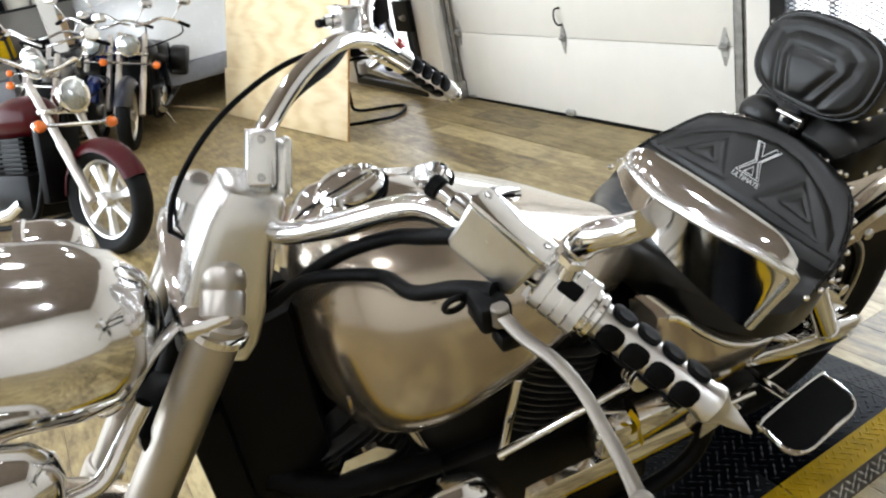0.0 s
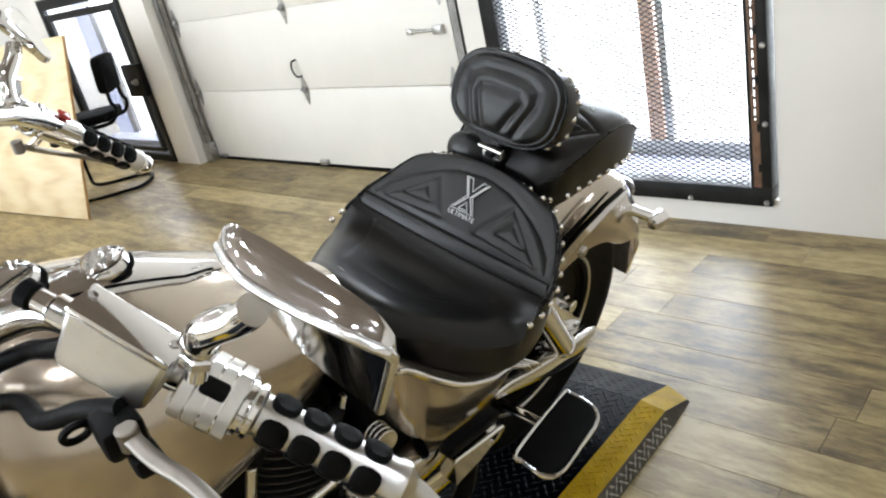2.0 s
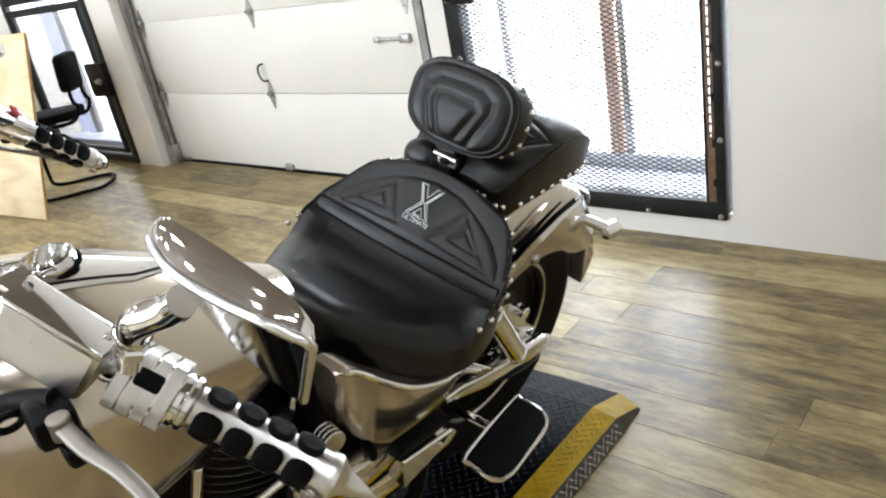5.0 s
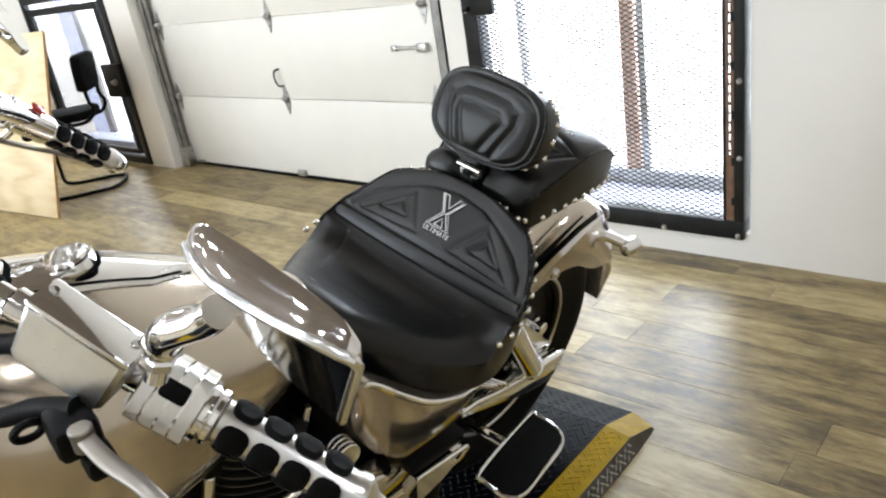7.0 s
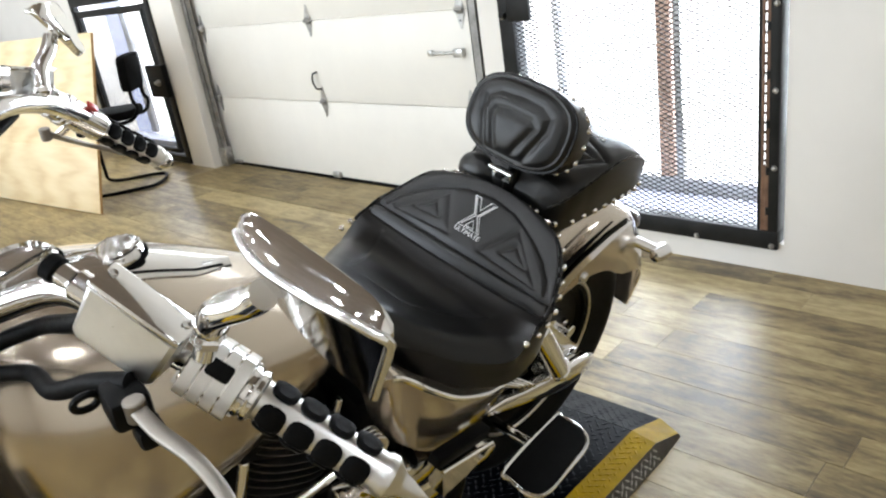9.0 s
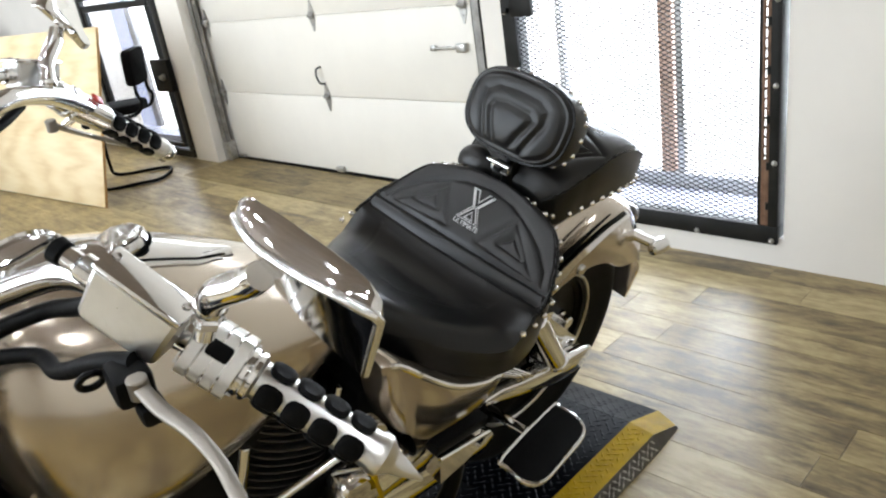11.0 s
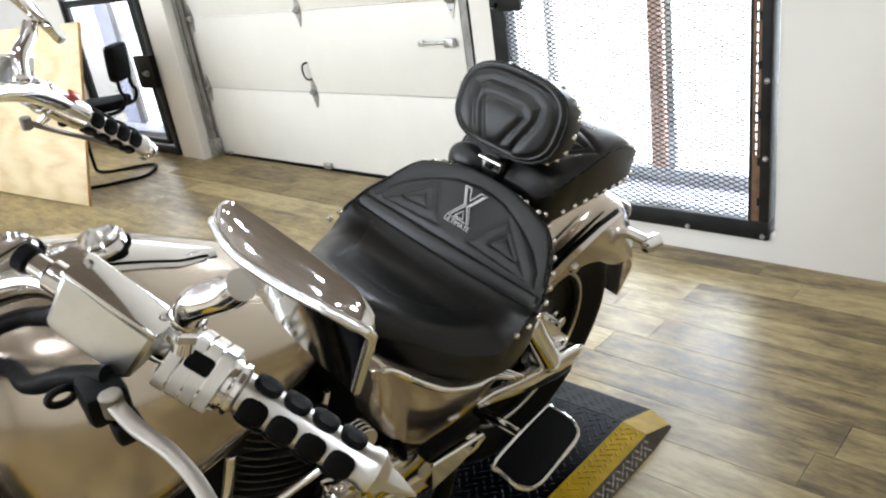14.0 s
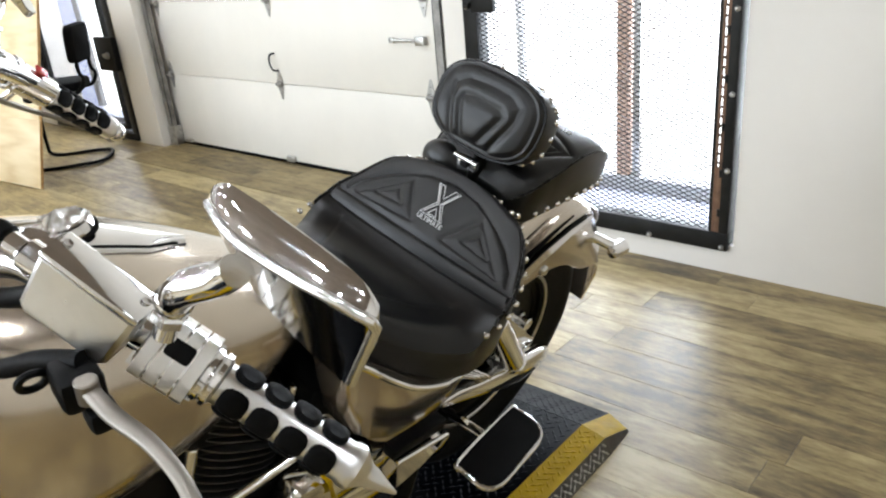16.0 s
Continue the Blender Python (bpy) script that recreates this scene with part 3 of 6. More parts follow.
def ramp():
    r = thing("wheel_ramp", "low black diamond-plate ramp with yellow painted edges", "ramp")
    x0, x1, y0, y1, y2, z, seam = 2.50, 3.085, -4.2, -1.48, -1.325, 0.06, -1.925
    xb, zb = x1 + 0.072, 0.046
    slope = Matrix.Translation((0, y1, z)) @ Matrix.Rotation(-math.atan2(z - 0.004, y2 - y1), 4, "X")
    ls = math.hypot(y2 - y1, z)

    def slab(corners, t):
        top = [Vector(c) for c in corners]
        return top + [v - Vector((0, 0, t)) for v in top], [(0, 1, 2, 3), (7, 6, 5, 4), (0, 4, 5, 1), (1, 5, 6, 2), (2, 6, 7, 3), (3, 7, 4, 0)]

    for ya, yb in ((seam + 0.003, y1), (y0, seam - 0.003)):
        part("deck", block(x0, x1, ya, yb, 0.03, z, 0.002), BLACKPLATE, r, "black diamond-plate deck")
        for s, xa, xe in ((1, x1, xb), (-1, x0, x0 - 0.072)):
            part("side_plate", slab([(xa, yb, z + 0.0006), (xa, ya, z + 0.0006), (xe, ya, zb), (xe, yb, zb)], 0.004), YELLOW, r, "yellow painted edge plate", smooth=False)
            part("side_skirt", slab([(xe, yb, zb), (xe, ya, zb), (xe + s * 0.020, ya, 0.0), (xe + s * 0.020, yb, 0.0)], 0.003) if s > 0 else slab([(xe - 0.02, yb, 0.003), (xe - 0.02, ya, 0.003), (xe, ya, zb), (xe, yb, zb)], 0.003), SKIRT, r, "dark bare aluminium diamond-plate skirt", smooth=False)
    part("end_flap", slab([(x0, y1, z), (x1, y1, z), (x1, y2, 0.005), (x0, y2, 0.005)], 0.004), BLACKPLATE, r, "sloping black end plate", smooth=False)
    part("corner_plate", slab([(x1, y1, z + 0.0006), (xb, y1, zb), (xb + 0.008, y2 - 0.045, 0.012), (x1, y2, 0.006)], 0.004), YELLOW, r, "yellow corner plate", smooth=False)
    part("corner_skirt", ([Vector(v) for v in ((xb, y1, zb), (xb + 0.02, y1, 0), (xb + 0.012, y2 - 0.04, 0), (xb + 0.008, y2 - 0.045, 0.012), (xb - 0.01, y1, 0), (xb - 0.005, y2 - 0.045, 0))], [(0, 1, 2, 3), (0, 4, 1), (3, 2, 5), (0, 3, 5, 4)]), SKIRT, r, smooth=False)
    for mat, geo in ((GLINT_PLATE, diamond_lugs(x0, x1, -2.9, y1, z)), (GLINT_PLATE, diamond_lugs(x0, x1, 0, ls - 0.01, 0.0, 0.030, slope)),
                     (YELLOW, diamond_lugs(0, 0.072, -2.9, y1, 0.001, 0.026, Matrix.Translation((x1, 0, z)) @ Matrix.Rotation(math.atan2(z - zb, 0.072), 4, "Y"))),
                     (ALU, diamond_lugs(-2.9, y1, 0, 0.048, 0.0005, 0.024, Matrix.Translation((xb + 0.020, 0, 0.0)) @ Matrix(((0, -0.40, 0.917, 0), (1, 0, 0, 0), (0, 0.917, 0.40, 0), (0, 0, 0, 1)))))):
        tread = part("tread", geo, mat, r, smooth=False)
        tread["kind"] = "stuff"


ramp()

# ---- the motorcycle ----
BIKE = pose(2.809, -0.022, 0.066) @ pose(0, 0, 0, 0, 19, 0)
# the tank, engine and steering are laid out along their own, slightly turned line
FORWARD = BIKE.inverted() @ pose(2.92, -1.955, 0.06, 0, 0, -10) @ pose(0, 0, 0, 0, 12, 0) @ pose(0, 1.955, 0)
bike = thing("motorcycle", "champagne and chrome cruiser motorcycle with a studded black seat", "motorcycle", BIKE)


def turn_forward(before):
    """Lays the bike's newest parts along the line of the front end."""
    for ob in bike.children:
        if ob not in before:
            ob.matrix_local = FORWARD


def wheel(parent, c, R, w, rim_r, name="wheel", tilt=None, spokes=9, metal=None):
    m = Matrix.Translation(c) @ (tilt or Matrix.Identity(4)) @ Matrix.Rotation(radians(90), 4, "Y")
    wh = part(name, lathe([(0.03, -0.05), (0.045, -0.05), (0.045, 0.05), (0.03, 0.05)], 24, m), metal or SATIN, parent, "cast alloy wheel")
    prof = []
    for i in range(15):
        a = math.pi * (i / 14) * 1.25 - math.pi * 0.125
        prof.append((R - w * 0.62 + w * 0.62 * math.sin(a), -w * math.cos(a) * 0.98))
    prof = [(rim_r, -w * 0.62)] + prof + [(rim_r, w * 0.62), (rim_r, -w * 0.62)]
    part("tyre", lathe(prof, 56, m), TYRE, wh, "black rubber tyre")
    part("rim", lathe([(rim_r + 0.012, -w * 0.66), (rim_r + 0.014, -w * 0.55), (rim_r - 0.012, -w * 0.45), (rim_r - 0.028, 0), (rim_r - 0.012, w * 0.45), (rim_r + 0.014, w * 0.55), (rim_r + 0.012, w * 0.66), (rim_r - 0.004, 0), (rim_r + 0.012, -w * 0.66)], 48, m), metal or SATIN, wh)
    if metal:
        # added black disc keeps the wheel dark where floor would show through
        part("wheel_fill_disc", lathe([(0.04, 0.030), (0.222, 0.030), (0.222, 0.036), (0.04, 0.036), (0.04, 0.030)], 48, m), metal, wh, "black disc added to fill the dark wheel")
        for q in (-1, 1):
            part("rim_edge", tube([m @ Vector(((rim_r + 0.016) * math.cos(k * math.pi / 28), (rim_r + 0.016) * math.sin(k * math.pi / 28), q * w * 0.66)) for k in range(56)], 0.0055, 8, raw=True, closed=True), SATIN, wh, "bright rim edge")
    for i in range(spokes):
        a = 2 * math.pi * i / spokes
        p = Vector((math.cos(a), math.sin(a), 0))
        q = Vector((-math.sin(a), math.cos(a), 0))
        rings = []
        for t in range(5):
            f = t / 4
            cc = p * (0.04 + (rim_r - 0.055) * f)
            ww = 0.012 + 0.012 * abs(f - 0.4) * 2
            rings.append([m @ (cc + q * (u * ww) + Vector((0, 0, v * 0.016))) for u, v in ((-1, -1), (1, -1), (1.0, 1), (-1.0, 1))])
        part("spoke", loft(rings), metal or SATIN, wh)
    return wh


def seat_ring(y, w, zt, zb, crown=0.02, n=18, edge=2.6, cup=0.0):
    """A cross-section of a saddle: top from side to side, then the underside."""
    out = []
    for i in range(n + 1):
        u = -1 + 2 * i / n
        x = w * math.copysign(abs(u) ** 0.92, u)
        z = zt - crown * abs(u) ** edge - cup * (1 - u * u)
        out.append(Vector((x, y, z)))
    for f in (0.25, 0.55, 0.85):
        out.append(Vector((w * (1.035 - 0.07 * f), y, zt - crown - (zt - crown - zb) * f)))
    for u in (0.8, 0.0, -0.8):
        out.append(Vector((w * 0.9 * u, y, zb)))
    for f in (0.85, 0.55, 0.25):
        out.append(Vector((-w * (1.035 - 0.07 * f), y, zt - crown - (zt - crown - zb) * f)))
    return out


# rows: station, half width, top, bottom, crown
SEAT = [
    (-2.318, 0.040, 0.822, 0.770, 0.008), (-2.305, 0.080, 0.842, 0.750, 0.010), (-2.280, 0.112, 0.845, 0.730, 0.014), (-2.240, 0.148, 0.824, 0.700, 0.010),
    (-2.190, 0.186, 0.794, 0.675, 0.000), (-2.130, 0.220, 0.768, 0.655, -0.012), (-2.080, 0.231, 0.766, 0.650, -0.016), (-2.040, 0.231, 0.782, 0.660, -0.008),
    (-2.010, 0.226, 0.806, 0.670, 0.000), (-1.985, 0.214, 0.830, 0.680, 0.010), (-1.965, 0.203, 0.848, 0.700, 0.016), (-1.945, 0.187, 0.866, 0.720, 0.016),
    (-1.925, 0.163, 0.884, 0.760, 0.014), (-1.912, 0.130, 0.895, 0.790, 0.014), (-1.903, 0.090, 0.900, 0.810, 0.012), (-1.898, 0.045, 0.898, 0.820, 0.010),
]
HALF_MOON = [(s * x, y) for s, pts in ((-1, ((0.203, -2.004), (0.190, -1.980), (0.160, -1.958), (0.120, -1.942), (0.060, -1.924))), (1, ((0.0, -1.918), (0.060, -1.924), (0.120, -1.942), (0.160, -1.958), (0.190, -1.980), (0.203, -2.004)))) for x, y in pts]
TRIANGLES = [[(s * x, y) for x, y in pts] for s in (-1, 1) for pts in ([(0.040, -1.997), (0.088, -1.943), (0.180, -2.003), (0.040, -1.997)], [(0.081, -1.984), (0.103, -1.963), (0.141, -1.986), (0.081, -1.984)])]
STITCHES = [[(-0.165, -2.055), (-0.10, -2.20), (0.04, -2.205), (0.155, -2.075)], [(-0.15, -2.065), (0.15, -2.085)]]


def line_distance(x, y, pts, stretch=1.0):
    best = 9.0
    for (xa, ya), (xb, yb) in zip(pts[:-1], pts[1:]):
        dx, dy = xb - xa, (yb - ya) * stretch
        px, py = x - xa, (y - ya) * stretch
        f = max(0.0, min(1.0, (px * dx + py * dy) / (dx * dx + dy * dy)))
        best = min(best, math.hypot(px - f * dx, py - f * dy))
    return best


def inside(x, y, pts):
    hit = False
    for (xa, ya), (xb, yb) in zip(pts[:-1], pts[1:]):
        if (ya > y) != (yb > y) and x < xa + (y - ya) / (yb - ya) * (xb - xa):
            hit = not hit
    return hit


def furrow(d, w):
    return math.exp(-(d / w) ** 2)


def seat_relief(x, y):
    """Pressed lines and padded fields of the saddle."""
    if y > -1.902 or y < -2.22:
        return 0.0
    h = 0.0
    if abs(x) < 0.222:
        h += -0.0055 * furrow(y + 2.0105, 0.0030) + 0.0055 * furrow(y + 2.022, 0.0062) - 0.0050 * furrow(y + 2.034, 0.0030)
    if y > -2.012:
        d = line_distance(x, y, HALF_MOON, 1.35)
        near = min(d, abs(y + 2.0105) * 1.35)
        h -= 0.0036 * furrow(d, 0.0034)
        for k, pts in enumerate(TRIANGLES):
            d = line_distance(x, y, pts, 1.35)
            near = min(near, d)
            h -= (0.0026 if k % 2 == 0 else 0.0040) * furrow(d, 0.0034)
            if k % 2 and inside(x, y, pts):
                h -= 0.0016 * (1 - furrow(d, 0.006))
        h += 0.0042 * (1 - furrow(near, 0.012))
    else:
        for pts in STITCHES:
            h -= 0.0016 * furrow(line_distance(x, y, pts), 0.0026)
    return h


def seat_edge(y):
    """The upper edge of the saddle's side at a station: half width and height."""
    w, zt, zb, cr = lerp_rows(SEAT, y)
    return w, zt - cr


def rider_seat():
    rings = []
    stations = [-2.318 + 0.006 * i for i in range(45)] + [-2.0525 + 0.0019 * i for i in range(81)] + [-1.8985]
    for y in stations:
        w, zt, zb, cr = lerp_rows(SEAT, y)
        ring = seat_ring(y, w, zt, zb, cr, 150)
        soft = max(0.0, min(1.0, (-2.055 - y) / 0.05))
        for v in ring[:151]:
            u = abs(v.x) / w
            v.z -= soft * 0.040 * u ** 9
            v.x *= 1 + 0.02 * soft * u ** 9
        for v in ring[151:]:
            v.z = min(v.z, zt - cr - 0.041 * soft)
        for k in range(2, 149):
            ring[k].z += seat_relief(ring[k].x, y) * min(1, (w - abs(ring[k].x)) / 0.008)
        rings.append(ring)
    seat = part("rider_seat", loft(rings), LEATHER, bike, "smooth black leather rider seat with pressed panels")
    rim = [r[150] + Vector((0.001, 0, 0)) for r in rings[42:]] + [r[0] - Vector((0.001, 0, 0)) for r in reversed(rings[42:])]
    part("piping", tube(rim, 0.0036, 8, raw=True), PIPING, seat, "rolled black leather edge")

    def on(x, y, up=0.001):
        w, zt, zb, cr = lerp_rows(SEAT, y)
        u = min(1, abs(x) / w)
        return Vector((x, y, zt - cr * u ** 2.6 + up))

    # embroidered emblem: two bars, caps and the word
    w0 = on(-0.003, -1.958)
    yv = (on(-0.003, -1.93) - on(-0.003, -1.99)).normalized()
    nv = Vector((1, 0, 0)).cross(yv)
    em = Matrix((Vector((1, 0, 0)), yv, nv)).transposed().to_4x4()
    em.translation = w0 + nv * 0.0052

    def stitched(pts, w=0.0013):
        return tube([em @ Vector((a, b, 0)) for a, b in pts], w, 6, raw=True)

    part("emblem", join(*[stitched(p) for p in (
        [(-0.027, 0.036), (-0.013, 0.036), (0.0, 0.0125), (0.013, 0.036), (0.027, 0.036), (0.0065, 0.002), (0.027, -0.030), (-0.027, -0.030), (-0.0065, 0.002), (-0.027, 0.036)],
        [(-0.022, 0.033), (-0.002, 0.0), (-0.021, -0.027)], [(0.022, 0.033), (0.002, 0.0), (0.021, -0.027)],
        [(-0.010, -0.0265), (0.0, -0.0105), (0.010, -0.0265), (-0.010, -0.0265)])]), THREAD, seat, "white stitched emblem")
    cu = bpy.data.curves.new("word", "FONT")
    cu.body, cu.size, cu.align_x, cu.align_y, cu.extrude = "ULTIMATE", 0.0135, "CENTER", "CENTER", 0.0006
    cu.materials.append(THREAD)
    word = new("lettering", cu)
    word.parent, word["label"] = seat, "white stitched word"
    word.matrix_local = em @ Matrix.Translation((0.003, -0.0385, 0.0))
    # studs along the skirt, evenly round the back
    side = [Vector((*[f(y) for f in (lambda q: seat_edge(q)[0], lambda q: q, lambda q: seat_edge(q)[1])],)) for y in [-2.118 + 0.002 * i for i in range(111)]]
    line = side + [Vector((-v.x, v.y, v.z)) for v in reversed(side)]
    gone, step = 0.0, 0.0285
    for a, b in zip(line[:-1], line[1:]):
        gone += (b - a).length
        if gone >= step:
            gone -= step
            out = Vector((b.x, (b.y + 2.06) * 1.2, 0)).normalized()
            part("stud", ball(b + out * 0.0075 - Vector((0, 0, 0.012 - 0.011 * max(0.0, min(1.0, (b.y + 1.95) / 0.04)))), 0.0062, 8), CHROME, seat)
    return seat


rider_seat()


def rounded_slab(w, h, d, e=3.6, n=40, puff=0.4):
    """A cushion in the xz plane, thickness along y, front towards -y."""
    rings = []
    for f, s in ((-1, 0.82), (-0.92, 0.92), (-0.65, 0.985), (-0.2, 1.0), (0.4, 1.0), (0.85, 0.97), (1, 0.9)):
        rings.append(superring(0, 0, w * s, h * s, f * d, e, n))
    v, fcs = loft(rings)
    return v, fcs


def pillion():
    rows = [(-1.875, 0.085, 0.900, 0.835, 0.02), (-1.85, 0.118, 0.935, 0.828, 0.024), (-1.78, 0.130, 0.955, 0.828, 0.022), (-1.70, 0.133, 0.968, 0.826, 0.020), (-1.62, 0.130, 0.958, 0.818, 0.022), (-1.56, 0.121, 0.928, 0.808, 0.022), (-1.51, 0.100, 0.888, 0.802, 0.022), (-1.485, 0.060, 0.850, 0.800, 0.015)]
    welts = [[(0.0, -1.815), (0.034, -1.690), (0.119, -1.725), (0.070, -1.800), (0.044, -1.720)], [(0.062, -1.735), (0.098, -1.737), (0.073, -1.776), (0.062, -1.735)]]
    rings = []
    for i in range(131):
        y = -1.875 + 0.39 * i / 130
        w, zt, zb, cr = lerp_rows(rows, y)
        ring = seat_ring(y, w, zt, zb, cr, 110, 3.6)
        for v in ring[2:109]:
            d = min(line_distance(abs(v.x), y, pts) for pts in welts)
            v.z += (0.0030 * (1 - furrow(d, 0.010)) - 0.0028 * furrow(d, 0.0030)) * max(0.0, min(1.0, (w - abs(v.x)) / 0.010, (y + 1.87) / 0.02, (-1.50 - y) / 0.03))
        rings.append(ring)
    p = part("passenger_seat", loft(rings), LEATHER, bike, "black leather passenger seat with chrome studs")
    for s in (-1, 1):
        part("piping", tube([r[110 if s > 0 else 0] for r in rings[2:-4]], 0.0026, 6, raw=True), PIPING, p, "rolled black leather edge")
        for i in range(10):
            y = -1.858 + 0.33 * i / 9
            w, zt, zb, cr = lerp_rows(rows, y)
            part("stud", ball((s * w * 0.992, y, zb + 0.027), 0.0068, 8), CHROME, p)
    cu = bpy.data.curves.new("word", "FONT")
    cu.body, cu.size, cu.align_x, cu.align_y, cu.extrude = "ULTIMATE", 0.0148, "CENTER", "CENTER", 0.0008
    cu.materials.append(THREAD)
    word = new("lettering", cu)
    word.parent, word["label"] = p, "white stitched word"
    word.matrix_local = pose(0.047, -1.674, lerp_rows(rows, -1.674)[1] + 0.0035, 0, 2, 0)


pillion()


def backrest():
    m = Matrix.Translation((0, -1.85, 1.025)) @ Matrix.Rotation(radians(-21), 4, "X")
    lines = [[(-0.050, -0.066), (-0.074, 0.0), (-0.073, 0.028), (-0.050, 0.043), (0.0, 0.047), (0.045, 0.044), (0.069, 0.031), (0.071, 0.005), (0.055, -0.032), (0.040, -0.066)],
             [(-0.026, -0.064), (-0.050, 0.0), (-0.044, 0.013), (-0.020, 0.018), (0.036, 0.014), (0.047, 0.005), (0.040, -0.012), (0.012, -0.064)],
             [(-0.050, -0.066), (0.040, -0.066)]]

    def face(v, k):
        h = 0.014 * (1 - k * k)
        d = min(line_distance(v.x, v.z, pts) for pts in lines)
        h += 0.0040 * (1 - furrow(d, 0.0085)) * min(1, (1.02 - k) / 0.10) - 0.0010 * furrow(d, 0.0022)
        return Vector((v.x, v.y - h, v.z))

    W, T = 0.121, 0.079
    rings = [[face(v, k / 44) for v in superring(0, 0, W * 0.90 * k / 44, T * 0.90 * k / 44, -0.036, 2.0 + 0.8 * k / 44, 140)] for k in range(1, 45)]
    for f, k in ((-0.90, 0.94), (-0.78, 0.97), (-0.60, 0.99), (-0.2, 1.0), (0.4, 1.0), (0.85, 0.97), (1, 0.9)):
        rings.append(superring(0, 0, W * k, T * k, f * 0.042, 2.8, 140))
    b = part("rider_backrest", moved(loft(rings), m), LEATHER, bike, "padded black leather rider backrest with chrome studs")
    part("piping", tube([m @ v for v in superring(0, 0, W * 0.995, T * 0.995, -0.026, 2.8, 60)], 0.0030, 6, raw=True, closed=True), PIPING, b)
    for i in range(22):
        a = 2 * math.pi * (i + 0.5) / 22
        q = superring(0, 0, W - 0.001, T - 0.001, 0.018, 2.8, 22)[i]
        part("stud", ball(m @ q, 0.0062, 8), CHROME, b)
    bk = part("bracket", join(block(-0.022, 0.022, -1.908, -1.892, 0.922, 0.944, 0.004), rod((-0.027, -1.910, 0.944), (0.027, -1.910, 0.944), 0.005)), CHROME, bike, "chrome backrest buckle")
    part("clip", block(-0.010, 0.008, -1.915, -1.909, 0.927, 0.938, 0.002), BLACK, bk)
    part("backrest_post", tube([(0, -1.875, 0.84), (0, -1.87, 0.90), (0, -1.855, 0.98)], 0.014), BLACK, bike)
    part("lumbar_pad", moved(ball((0, 0, 0), 0.040, 24), Matrix.Translation((-0.085, -1.862, 0.884)) @ Matrix.Diagonal((1.30, 0.75, 1.10, 1))), LEATHER, bike, "padded black leather bolster")


backrest()


def tank():
    rows = [  # station, centre height, half width, half height, boxiness
        (-2.858, 0.830, 0.020, 0.025, 2.0), (-2.850, 0.830, 0.085, 0.100, 2.1), (-2.822, 0.825, 0.142, 0.165, 2.2), (-2.77, 0.817, 0.188, 0.202, 2.3), (-2.69, 0.812, 0.208, 0.206, 2.35),
        (-2.60, 0.813, 0.205, 0.183, 2.35), (-2.50, 0.812, 0.187, 0.143, 2.35), (-2.41, 0.806, 0.157, 0.104, 2.3), (-2.33, 0.796, 0.117, 0.069, 2.2), (-2.25, 0.783, 0.07, 0.042, 2.0)]
    rings = []
    for i in range(57):
        y = -2.858 + 0.608 * i / 56
        cz, w, h, e = lerp_rows(rows, y)
        rings.append(superring(0, cz, max(w, 0.004), max(h, 0.004), y, e, 56))
    t = part("fuel_tank", loft(rings), PAINT, bike, "champagne metallic teardrop fuel tank")
    part("tank_seam", tube([v * 1.0 for v in rings[4][30:55]], 0.004, 6, raw=True), PAINT, t)
    # chrome console with gauge on top
    con = []
    for i in range(25):
        f = i / 24
        y = -2.82 + 0.37 * f
        cz, w, h, e = lerp_rows(rows, y)
        ww = 0.075 * (1 - 0.55 * f) * min(1, (f * 8 + 0.25)) * min(1, (1 - f) * 5 + 0.2)
        con.append(superring(0, cz + h - 0.006, ww, 0.02, y, 2.2, 24))
    c = part("console", loft(con), CHROME, t, "chrome tank console")
    for k0, k1 in ((2, 13), (13, 24)):
        part("console_gasket", tube([r[k0 if k0 < 12 else 0] for r in con[1:-1]] if k0 < 12 else [r[12] for r in con[1:-1]], 0.0022, 6, raw=True), SHADOWGAP, c)
    for y, r in ((-2.72, 0.052), (-2.60, 0.036)):
        cz, w, h, e = lerp_rows(rows, y)
        mm = Matrix.Translation((0, y, cz + h + 0.006)) @ Matrix.Rotation(radians(6), 4, "X")
        g = part("gauge" if r > 0.04 else "filler_cap", lathe([(r, 0), (r, 0.012), (r * 0.9, 0.018), (r * 0.86, 0.013), (0.001, 0.012)], 40, mm), CHROME, c)
        if r > 0.04:
            part("dial", lathe([(r * 0.84, 0.0135), (r * 0.8, 0.0142), (0.001, 0.0142)], 32, mm), CHROME, g, "chrome gauge face")
            part("gasket", lathe([(r + 0.001, 0.001), (r + 0.005, 0.001), (r + 0.005, 0.004), (r + 0.001, 0.005)], 40, mm), SHADOWGAP, g, "thin dark ring")
        else:
            part("knurl", lathe([(r * 0.75, 0.012), (r * 0.75, 0.018), (r * 0.66, 0.021), (0.001, 0.021)], 28, mm), CHROME, g)
            part("gasket", lathe([(r + 0.001, 0.0), (r + 0.004, 0.0), (r + 0.004, 0.004), (r + 0.001, 0.004)], 36, mm), SHADOWGAP, g, "thin dark ring")
            for q in range(8):
                an = 2 * math.pi * q / 8
                part("bolt", ball(mm @ Vector((r * 0.9 * math.cos(an), r * 0.9 * math.sin(an), 0.016)), 0.003, 8), CHROME, g)
    return rows


made = set(bike.children)
tank()
turn_forward(made)

